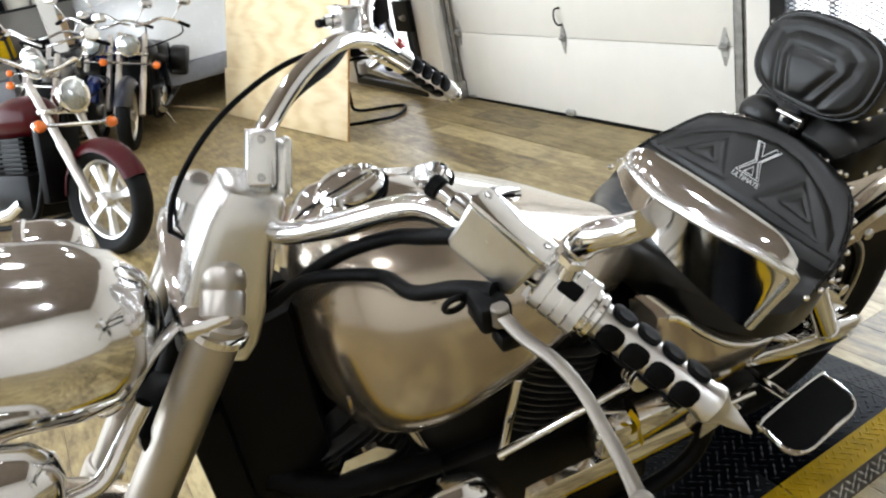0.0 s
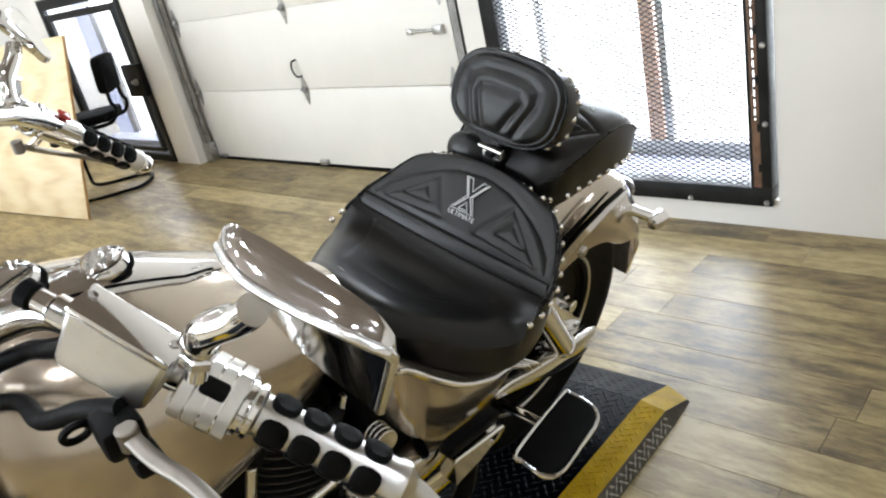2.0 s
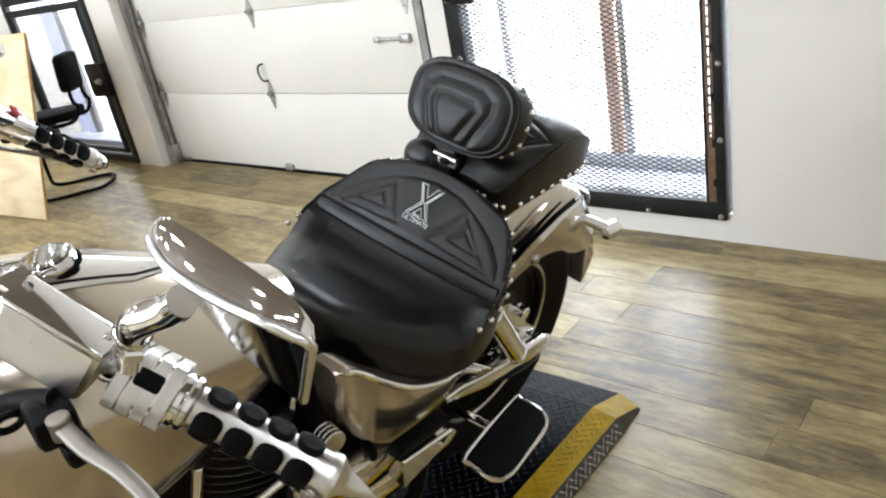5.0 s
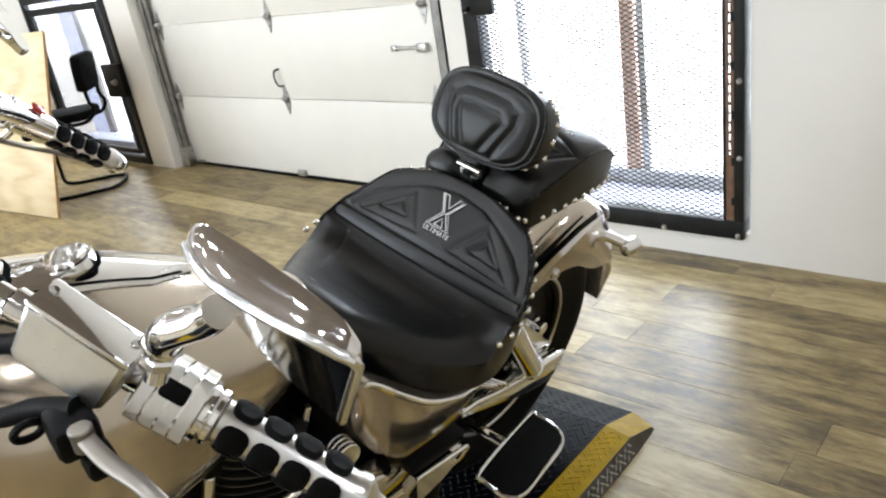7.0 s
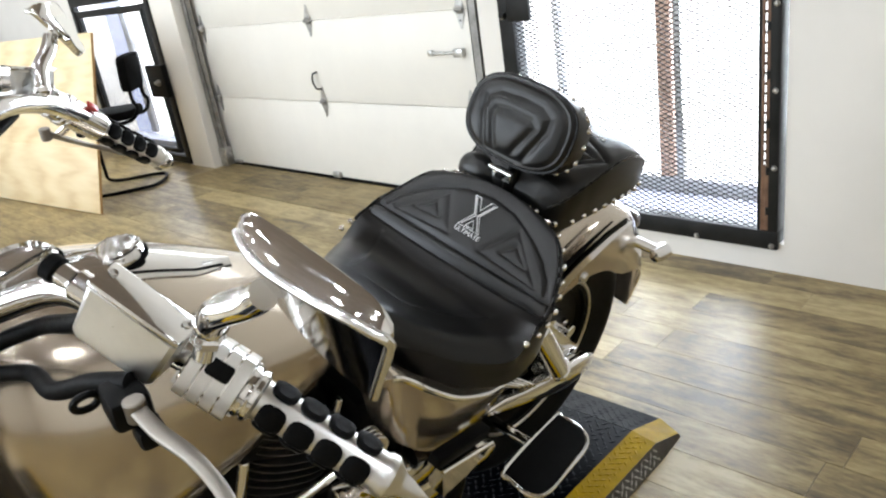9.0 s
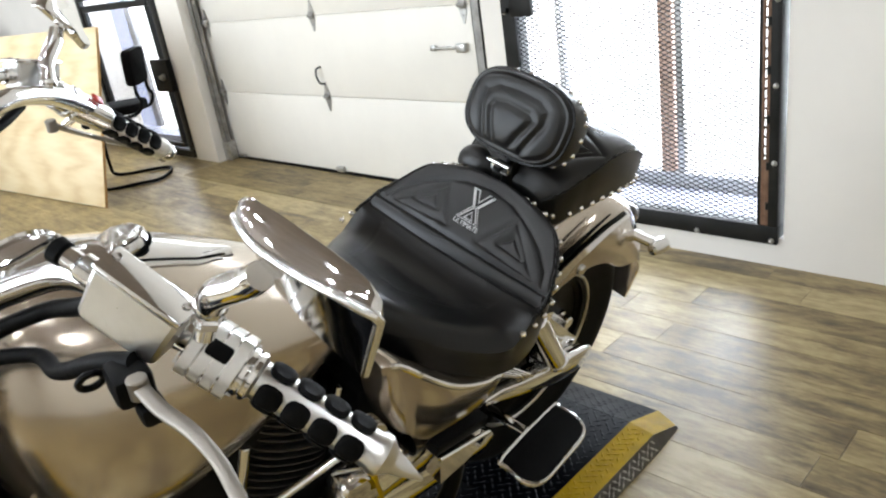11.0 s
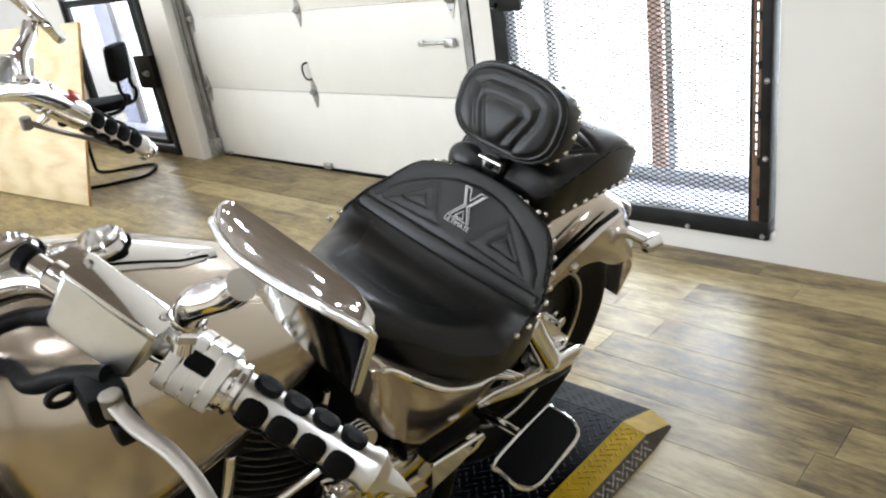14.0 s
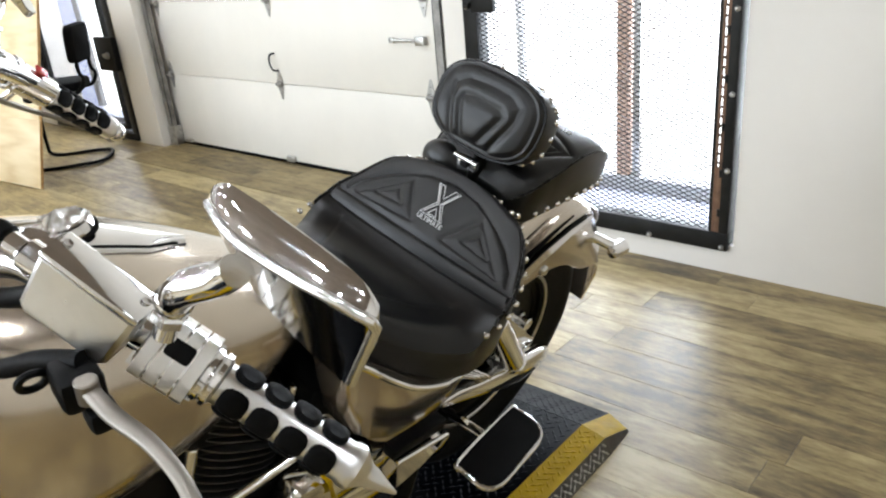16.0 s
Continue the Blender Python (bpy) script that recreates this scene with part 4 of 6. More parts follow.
# steering, pointing a little to the bike's right
BARS = {1: [(0.035, -2.845, 1.118), (0.085, -2.853, 1.090), (0.125, -2.845, 1.072), (0.19, -2.79, 1.098), (0.29, -2.715, 1.155), (0.37, -2.685, 1.168), (0.44, -2.655, 1.150), (0.505, -2.612, 1.112)],
        -1: [(0.02, -2.838, 1.125), (-0.05, -2.815, 1.130), (-0.12, -2.745, 1.165), (-0.19, -2.665, 1.178), (-0.25, -2.605, 1.155), (-0.29, -2.555, 1.117), (-0.322, -2.508, 1.065)]}
GRIPS = {1: ((0.500, -2.614, 1.114), (0.582, -2.548, 1.048)), -1: ((-0.318, -2.515, 1.070), (-0.343, -2.430, 0.985))}


def grip_parts(s, hb):
    a, b = Vector(GRIPS[s][0]), Vector(GRIPS[s][1])
    gm = axis_m(a, b)
    ln = (b - a).length
    r = 0.0178
    tip = 0.45 if s > 0 else 0.08
    grip = part("grip", lathe([(r - 0.002, -0.012), (r + 0.003, -0.010), (r + 0.003, -0.002), (r, 0), (r, ln - 0.006), (r + 0.002, ln - 0.003), (r + 0.002, ln + 0.004), (r - 0.003, ln + 0.010), (0.0125, ln + 0.013), (0.0105, ln + 0.016), (0.0090, ln + 0.018 + 0.012 * tip), (0.0055, ln + 0.018 + 0.034 * tip), (0.0015, ln + 0.018 + 0.060 * tip), (0.0005, ln + 0.018 + 0.0615 * tip)], 28, gm), SATIN, hb, "chrome grip with black rubber pads and a pointed end")
    if s < 0:
        end = part("grip_end", ball(gm @ Vector((0, 0, ln + 0.018)), 0.0165, 20), CHROME, grip, "round chrome grip end")
        # black disc stands in for the dark inside of a recess
        part("end_recess", rod(gm @ Vector((0, 0, ln + 0.026)), gm @ Vector((0, 0, ln + 0.0355)), 0.0085, 16), RUBBER, end, "dark recess drawn as a black disc")
    for k in range(4):
        z0 = 0.016 + k * (ln - 0.016) / 4
        for j in range(4):
            an = 2 * math.pi * (j + 0.80) / 4
            pad = superring(0, 0, 0.0112 if s > 0 else 0.0128, (ln - 0.03) / 7.8, 0, 3.0, 14)
            r0 = []
            for rr, sc in ((r - 0.001, 1.0), (r + 0.0035, 1.0), (r + 0.0052, 0.72)):
                ring = []
                for v in pad:
                    th = an + v.x * sc / r
                    ring.append(gm @ Vector((rr * math.cos(th), rr * math.sin(th), z0 + v.z * sc)))
                r0.append(ring)
            part("rubber_pad", loft(r0), RUBBER, grip)
    return a, b


def box_frame(o, xdir, ydir):
    """A frame at o with x along xdir and z square to xdir and ydir."""
    x = Vector(xdir).normalized()
    z = x.cross(Vector(ydir)).normalized()
    y = z.cross(x)
    m = Matrix((x, y, z)).transposed().to_4x4()
    m.translation = o
    return m


def controls(s, hb):
    """Switch housing, fluid reservoir and lever for one side."""
    a, b = Vector(GRIPS[s][0]), Vector(GRIPS[s][1])
    d = (b - a).normalized()
    f = box_frame(a - d * 0.04, d, (0, 0, 1)) @ Matrix.Rotation(radians(-42), 4, "X")      # x along the grip
    if s > 0:
        shell = moved(block(-0.026, 0.026, -0.026, 0.026, -0.027, 0.027, 0.010), f)
    else:
        shell = join(rod(a - d * 0.066, a - d * 0.004, 0.0245, 32), rod(a - d * 0.078, a - d * 0.068, 0.027, 32))
    hs = part("switch_housing", join(shell, lathe([(0.02, 0), (0.0235, 0.002), (0.0235, 0.006), (0.021, 0.008), (0.0235, 0.010), (0.0235, 0.014), (0.018, 0.016)], 28, axis_m(a - d * 0.017, b))), CHROME, hb, "chrome switch housing")
    for x in (-0.021, -0.009, 0.003, 0.015) if s > 0 else ():
        part("rib", moved(block(x, x + 0.006, -0.0275, 0.0275, -0.0282, 0.0282, 0.008), f), SATIN, hs)
    if s > 0:
        part("seam_line", moved(block(-0.0295, 0.0275, -0.0255, 0.0255, -0.001, 0.001), f), DARK_CHROME, hs)
    else:
        part("start_button", rod(a - d * 0.045 - Vector((0, 0, 0.020)), a - d * 0.045 - Vector((0.004, 0, 0.034)), 0.009, 16), BLACK, hs, "black button")
    part("switch_button", moved(block(-0.010, 0.012, -0.001, 0.014, 0.0262, 0.031, 0.003), f), BLACK if s > 0 else REDLENS, hs, "black switch" if s > 0 else "red stop switch")
    part("switch_lever", join(*[moved(rod((x, -0.012, -0.021), (x, -0.016, -0.038), 0.003, 8), f) for x in (-0.012, -0.004)]), CHROME, hs)
    # clamp of the reservoir
    part("clamp", lathe([(0.016, 0), (0.024, 0.002), (0.024, 0.018), (0.016, 0.02)], 24, axis_m(a - d * 0.098, b)), CHROME, hb, "chrome bar clamp")
    part("clamp_bolt", join(rod(a - d * 0.088 + Vector((0, -0.004, 0.018)), a - d * 0.088 + Vector((0.004, 0.004, 0.034)), 0.0055, 12), rod(a - d * 0.078 + Vector((0, -0.014, 0.014)), a - d * 0.078 + Vector((0.002, -0.010, 0.030)), 0.0055, 12)), CHROME, hb)
    if s > 0:
        rc, xd = Vector((0.451, -2.681, 1.199)), Vector((0.698, 0.463, -0.547))
        m = box_frame(rc, xd, (-0.616, 0.777, -0.129))
    else:
        rc, xd = Vector((-0.300, -2.603, 1.176)), Vector((-0.055, 0.085, -0.035))
        m = box_frame(rc, xd, (0.6, 0.6, 0.0))
        if m.to_3x3().col[2].z < 0:
            m = m @ Matrix.Rotation(math.pi, 4, "X")
    # the body narrows a little to its foot; the cap sits on it with a fine joint
    body = loft([[m @ Vector((x * 0.0405 * k, y * 0.0165 * k, z)) for x, y in ((-1, -0.8), (-0.9, -1), (0.9, -1), (1, -0.8), (1, 0.8), (0.9, 1), (-0.9, 1), (-1, 0.8))] for z, k in ((-0.037, 0.86), (-0.033, 0.93), (0.014, 1.0), (0.0142, 0.97))])
    res = part("fluid_reservoir", body, SATIN, hb, "chrome clutch fluid reservoir" if s > 0 else "chrome brake fluid reservoir")
    part("cap", moved(block(-0.0415, 0.0415, -0.0175, 0.0175, 0.0146, 0.0215, 0.0028), m), CHROME, res, "chrome reservoir cap")
    for q in (-0.034, 0.034):
        part("screw", moved(lathe([(0.004, 0.0215), (0.0036, 0.023), (0.001, 0.0225)], 10), m @ Matrix.Translation((q, 0.004, 0))), DARK_CHROME, res)
    neck = [m @ Vector((-0.036, 0.0, -0.004)), m @ Vector((-0.056, 0.0, -0.005)), m @ Vector((-0.070, 0.001, -0.007))]
    part("outlet", join(rod(neck[0], neck[1], 0.0125, 18), rod(neck[1], neck[2], 0.009, 14)), CHROME, res, "chrome hose fitting")
    part("boot", rod(neck[2], neck[2] + (neck[2] - neck[1]) * 0.9, 0.0115 if s > 0 else 0.007, 14), RUBBER, res, "black rubber boot")
    # lever and its pivot
    if s > 0:
        lv = [(0.488, -2.706, 1.150), (0.520, -2.700, 1.145), (0.556, -2.690, 1.144), (0.588, -2.684, 1.136), (0.616, -2.684, 1.126), (0.645, -2.684, 1.114), (0.675, -2.686, 1.100)]
    else:
        lv = [(-0.300, -2.600, 1.090), (-0.345, -2.565, 1.055), (-0.386, -2.532, 1.023), (-0.387, -2.498, 1.003), (-0.382, -2.479, 0.992), (-0.375, -2.460, 0.981), (-0.362, -2.423, 0.959)]
    lever = part("lever", tube(lv, [0.0068, 0.0070, 0.0064, 0.0060, 0.0060, 0.0062, 0.007], 14, 8, 0.7), LEVER, hb, "dull alloy lever")
    part("lever_ball", ball(lv[-1], 0.0105), LEVER, lever)
    part("lever_pivot", rod(Vector(lv[0]) + Vector((0, 0, -0.012)), Vector(lv[0]) + Vector((0, 0, 0.008)), 0.0085, 18), LEVER, hb, "dull pivot bolt")


def mirror(s, hb):
    if s > 0:
        tip, cor, bot = Vector((0.552, -2.617, 1.310)), Vector((0.684, -2.596, 1.286)), Vector((0.675, -2.604, 1.238))
        base = Vector((0.521, -2.646, 1.221))
    else:
        tip, cor, bot = Vector((-0.30, -2.550, 1.275)), Vector((-0.43, -2.505, 1.240)), Vector((-0.42, -2.508, 1.185))
        base = Vector((-0.262, -2.592, 1.170))
    x = (cor - tip).normalized()
    nrm = x.cross(bot - tip).normalized()
    if nrm.y > 0:
        nrm = -nrm
    z = nrm.cross(x)
    if z.z < 0:
        z = -z
    m = Matrix((x, nrm, z)).transposed().to_4x4()     # local y points forward, out of the back of the shell
    m.translation = tip
    ln = (cor - tip).length
    # rings from the tip to the round end: along, top, ridge height, ridge depth, bottom
    rows = [(-0.012, -0.012, -0.014, 0.002, -0.016), (-0.006, 0.0, -0.018, 0.011, -0.024), (0.006, 0.008, -0.024, 0.018, -0.033), (0.022, 0.0105, -0.027, 0.0220, -0.042), (0.045, 0.013, -0.025, 0.0225, -0.050), (0.07, 0.0145, -0.021, 0.0205, -0.055), (0.10, 0.0155, -0.014, 0.0165, -0.058), (0.120, 0.0145, -0.010, 0.0110, -0.058), (0.132, 0.010, -0.007, 0.0075, -0.058), (0.139, 0.003, -0.010, 0.003, -0.052), (0.141, -0.010, -0.016, 0.001, -0.040)]
    rings = []
    for i in range(33):
        u = rows[0][0] + (rows[-1][0] - rows[0][0]) * i / 32
        t, rz, rd, bt = lerp_rows(rows, u)
        rd *= 1.08
        d = t - rz
        prof = [(-0.004, t), (0.03 * rd, t - 0.02 * d), (0.30 * rd, t - 0.20 * d), (0.62 * rd, t - 0.50 * d), (0.86 * rd, t - 0.80 * d), (0.95 * rd, t - 0.93 * d), (rd, rz)]
        prof += [(rd - f * (rd + 0.015), rz + f * (bt - rz)) for f in (0.04, 0.10, 0.35, 0.68, 0.95, 1.0)] + [(-0.022, bt + 0.2 * (t - bt)), (-0.010, t - 0.2 * (t - bt))]
        rings.append([m @ Vector((u + s * dy, dy, dz + 1.12 * dy)) for dy, dz in prof])
    mi = part("mirror", loft(rings), CHROME, hb, "swept chrome mirror shell")
    part("rim", tube([r[6] for r in rings[1:-1]] + [rings[-2][k] for k in (8, 9, 10, 11)], 0.0034, 10, raw=True), RISER, mi, "bright rolled edge")
    face = [r[13] for r in rings[1:-1]] + [r[14] for r in reversed(rings[1:-1])]
    part("mirror_glass", ([v - nrm * 0.0015 for v in face], [tuple(range(len(face)))]), MIRROR, mi, "mirror glass")
    mid = m @ Vector((0.030, 0.006, -0.040))
    st = part("mirror_stem", join(tube([base, base.lerp(mid, 0.35) + Vector((0, -0.005, 0.004)), base.lerp(mid, 0.75), mid], [0.0125, 0.0125, 0.012, 0.011], 20), ball(base, 0.0140)), CHROME, hb, "chrome mirror stem")
    part("stem_nut", join(rod(base - Vector((0.010, 0.008, 0.034)) * (1 if s > 0 else 0.6), base, 0.0085, 16), rod(base - Vector((0.006, 0.005, 0.020)), base - Vector((0.003, 0.002, 0.010)), 0.0125, 6)), CHROME, st)


def steering():
    for s in (1, -1):
        hb = part("handlebar", tube(BARS[s], 0.0150, 20), CHROME, bike, "polished chrome handlebar")
        grip_parts(s, hb)
        controls(s, hb)
        mirror(s, hb)
    # cables and hoses
    part("hose", tube([(0.468, -2.70, 1.158), (0.425, -2.722, 1.140), (0.36, -2.748, 1.100), (0.26, -2.76, 1.06), (0.17, -2.83, 1.02), (0.12, -2.88, 0.965), (0.06, -2.95, 0.90)], 0.0085, 12), RUBBER, bike, "black rubber hose")
    part("hose", tube([(0.402, -2.690, 1.178), (0.37, -2.700, 1.160), (0.31, -2.715, 1.128), (0.25, -2.735, 1.098), (0.19, -2.79, 1.055), (0.13, -2.86, 0.985), (0.07, -2.93, 0.93)], 0.0095, 12), RUBBER, bike, "black rubber hose")
    part("hose", tube([(-0.24, -2.64, 1.15), (-0.19, -2.68, 1.145), (-0.12, -2.77, 1.13), (-0.06, -2.86, 1.05), (-0.02, -2.93, 0.95)], 0.0075, 12), RUBBER, bike, "black rubber hose")
    part("cable", tube([(-0.245, -2.64, 1.155), (-0.19, -2.75, 1.165), (-0.12, -2.87, 1.135), (-0.07, -2.955, 1.07), (-0.04, -2.985, 1.0), (-0.02, -2.98, 0.93)], 0.0045, 10), RUBBER, bike, "thin black control cable")
    loop = [(0.447 + 0.004 * math.sin(a), -2.733 + 0.010 * math.cos(a), 1.141 + 0.010 * math.sin(a)) for a in [2 * math.pi * k / 16 for k in range(17)]]
    part("cable_guide", join(tube(loop, 0.0032, 8, raw=True), block(0.450, 0.488, -2.724, -2.692, 1.128, 1.158, 0.006), block(0.474, 0.500, -2.712, -2.690, 1.112, 1.132, 0.005)), BLACK, bike, "black wire guide")
    # top clamp, risers and fork
    tc = part("top_clamp", loft([superring(0.0, z, w, 0.03, -2.965 - d, 2.8, 32) for z, w, d in ((0.985, 0.13, 0.035), (0.990, 0.165, 0.025), (0.992, 0.17, 0.0), (0.992, 0.165, -0.03), (0.99, 0.13, -0.04))]), CHROME, bike, "chrome top clamp")
    for s in (-1, 1):
        rings = []
        across = Vector((0, 0.88, -0.47))
        for x, y, z, w, d in ((0.106, -2.965, 0.925, 0.042, 0.044), (0.104, -2.953, 0.950, 0.046, 0.052), (0.098, -2.934, 0.995, 0.046, 0.055), (0.089, -2.911, 1.040, 0.047, 0.054), (0.080, -2.886, 1.084, 0.046, 0.048), (0.076, -2.866, 1.110, 0.044, 0.044), (0.074, -2.860, 1.122, 0.040, 0.040), (0.073, -2.856, 1.126, 0.030, 0.030)):
            if s < 0 and z > 1.05:
                continue
            c = Vector((s * x, y, z))
            ring = []
            for k in range(24):
                a = 2 * math.pi * (k + 0.5) / 24
                u, v = math.cos(a), math.sin(a)
                ring.append(c + Vector((w * math.copysign(abs(u) ** 0.38, u), 0, 0)) + across * (d * math.copysign(abs(v) ** 0.38, v)))
            rings.append(ring)
        part("riser", loft(rings), RISER, tc, "broad polished handlebar riser")
        if s > 0:
            # split clamp over the bar, with its two bolts
            cm = box_frame((0.088, -2.839, 1.158), (0.029, -0.021, -0.062), (0.004, 0.032, -0.008))
            cl = part("riser_clamp", moved(block(-0.037, 0.036, -0.0185, 0.0185, -0.066, 0.0, 0.006), cm), RISER, tc, "square polished handlebar clamp")
            part("riser_seam", moved(block(-0.0375, 0.0365, -0.0190, 0.0190, -0.036, -0.0345), cm), DARK_CHROME, cl)
            for q in (-0.024, 0.024):
                part("clamp_bolt", moved(lathe([(0.0055, 0.0), (0.0055, 0.003), (0.0035, 0.0034), (0.003, 0.001), (0.0005, 0.001)], 12), cm @ Matrix.Translation((q, 0, 0))), DARK_CHROME, cl)
            part("clamp_cheek", moved(block(-0.030, 0.050, 0.0185, 0.040, -0.060, -0.014, 0.010), cm), RISER, cl)
        top = Vector((s * 0.14, -2.942, 0.985))
        axis = Vector((0, -0.555, -0.832)).normalized()
        ft = part("fork_leg", join(rod(top + axis * 0.35, top + axis * 0.84, 0.026, 28), rod(top, top + axis * 0.40, 0.034, 36), rod(top + axis * 0.52, top + axis * 0.84, 0.036, 28)), FORK, bike, "dull silver fork leg")
        part("fork_collar", lathe([(0.034, 0.0), (0.0405, 0.004), (0.0405, 0.014), (0.034, 0.018)], 36, axis_m(top + axis * 0.012, top + axis)), CHROME, ft)
        ca, cb = Vector((s * 0.156, -2.942, 0.998)), Vector((s * 0.120, -2.920, 1.050))
        part("fork_cap", lathe([(0.028, 0.0), (0.028, 0.028), (0.0265, 0.030), (0.0265, 0.033), (0.028, 0.035), (0.028, 0.052), (0.024, 0.060), (0.015, 0.064), (0.0145, 0.061), (0.001, 0.062)], 32, axis_m(ca, cb)), FORK, ft, "dull domed fork cap")
        part("fork_collar", rod(top + axis * 0.33, top + axis * 0.345, 0.0365, 32), CHROME, ft)
    part("steering_yoke", block(-0.15, 0.15, -3.10, -3.02, 0.80, 0.84, 0.012), BLACK, bike)
    part("steering_head", join(rod((0, -2.93, 0.99), (0, -3.06, 0.78), 0.04, 24), block(-0.085, 0.085, -3.02, -2.90, 0.72, 0.93, 0.03)), BLACK, bike, "black frame neck")
    # headlight and passing lamps
    hm = Matrix.Translation((0.062, -3.15, 0.985)) @ Matrix.Scale(1.07, 4) @ Matrix.Rotation(radians(-10), 4, "Z") @ Matrix.Rotation(radians(84), 4, "X")
    hl = part("headlight", lathe([(0.002, -0.125), (0.03, -0.122), (0.062, -0.108), (0.092, -0.075), (0.110, -0.025), (0.115, 0.03), (0.117, 0.055), (0.120, 0.060), (0.120, 0.078), (0.11, 0.082)], 56, hm), CHROME, bike, "large chrome headlight shell")
    part("lens", lathe([(0.109, 0.078), (0.08, 0.098), (0.04, 0.108), (0.001, 0.11)], 36, hm), GLASS, hl, "clear headlight lens")
    part("headlight_bracket", tube([(0.115, -2.99, 0.985), (0.128, -3.04, 0.955), (0.13, -3.09, 0.905), (0.10, -3.13, 0.87), (0.05, -3.15, 0.865)], 0.012, 12, 8, 0.6), DARK_CHROME, bike, "chrome headlight bracket")
    for s in (-1, 1):
        lm = Matrix.Translation((s * 0.205, -3.235 if s > 0 else -3.165, 0.885 if s > 0 else 0.950)) @ Matrix.Rotation(radians(84), 4, "X")
        pl = part("passing_lamp", lathe([(0.002, -0.062), (0.03, -0.055), (0.05, -0.03), (0.058, 0.01), (0.060, 0.03), (0.064, 0.034), (0.064, 0.046), (0.058, 0.048)], 40, lm), CHROME, bike, "round chrome passing lamp")
        part("lens", lathe([(0.057, 0.046), (0.04, 0.056), (0.001, 0.062)], 28, lm), GLASS, pl)
        part("lamp_arm", tube([(s * 0.205, -3.20, 0.835 if s > 0 else 0.90), (s * 0.19, -3.15, 0.83 if s > 0 else 0.88), (s * 0.165, -3.11, 0.86), (s * 0.15, -3.07, 0.90)], 0.012, 12), CHROME, pl)
    # front wheel and fender
    wheel(bike, (0, -3.44, 0.33), 0.33, 0.075, 0.235, "front_wheel", Matrix.Rotation(radians(-8), 4, "Z"))
    rings = []
    for i in range(25):
        a = radians(-10 + 190 * i / 24)
        c = Vector((0, -3.44 + 0.375 * math.cos(a), 0.33 + 0.375 * math.sin(a)))
        n = Vector((0, math.cos(a), math.sin(a)))
        rings.append([c + Vector((0.075 * u, 0, 0)) - n * (0.06 * abs(u) ** 2.4) + n * d for u, d in [(-1 + 2 * k / 10, 0) for k in range(11)] + [(1 - 2 * k / 10, -0.006) for k in range(11)]])
    part("front_fender", loft(rings), PAINT, bike, "champagne metallic front fender")


def mirror_glass():
    m, nt, b = nodes_of("mirror_glass")
    b.inputs["Base Color"].default_value = (0.82, 0.83, 0.84, 1)
    b.inputs["Metallic"].default_value, b.inputs["Roughness"].default_value = 1.0, 0.015
    return m


def clear_glass():
    m, nt, b = nodes_of("clear_glass")
    b.inputs["Base Color"].default_value = (0.9, 0.92, 0.93, 1)
    b.inputs["Roughness"].default_value = 0.05
    b.inputs["Transmission Weight"].default_value = 0.7
    return m


MIRROR, GLASS = mirror_glass(), clear_glass()
made = set(bike.children)
steering()
turn_forward(made)


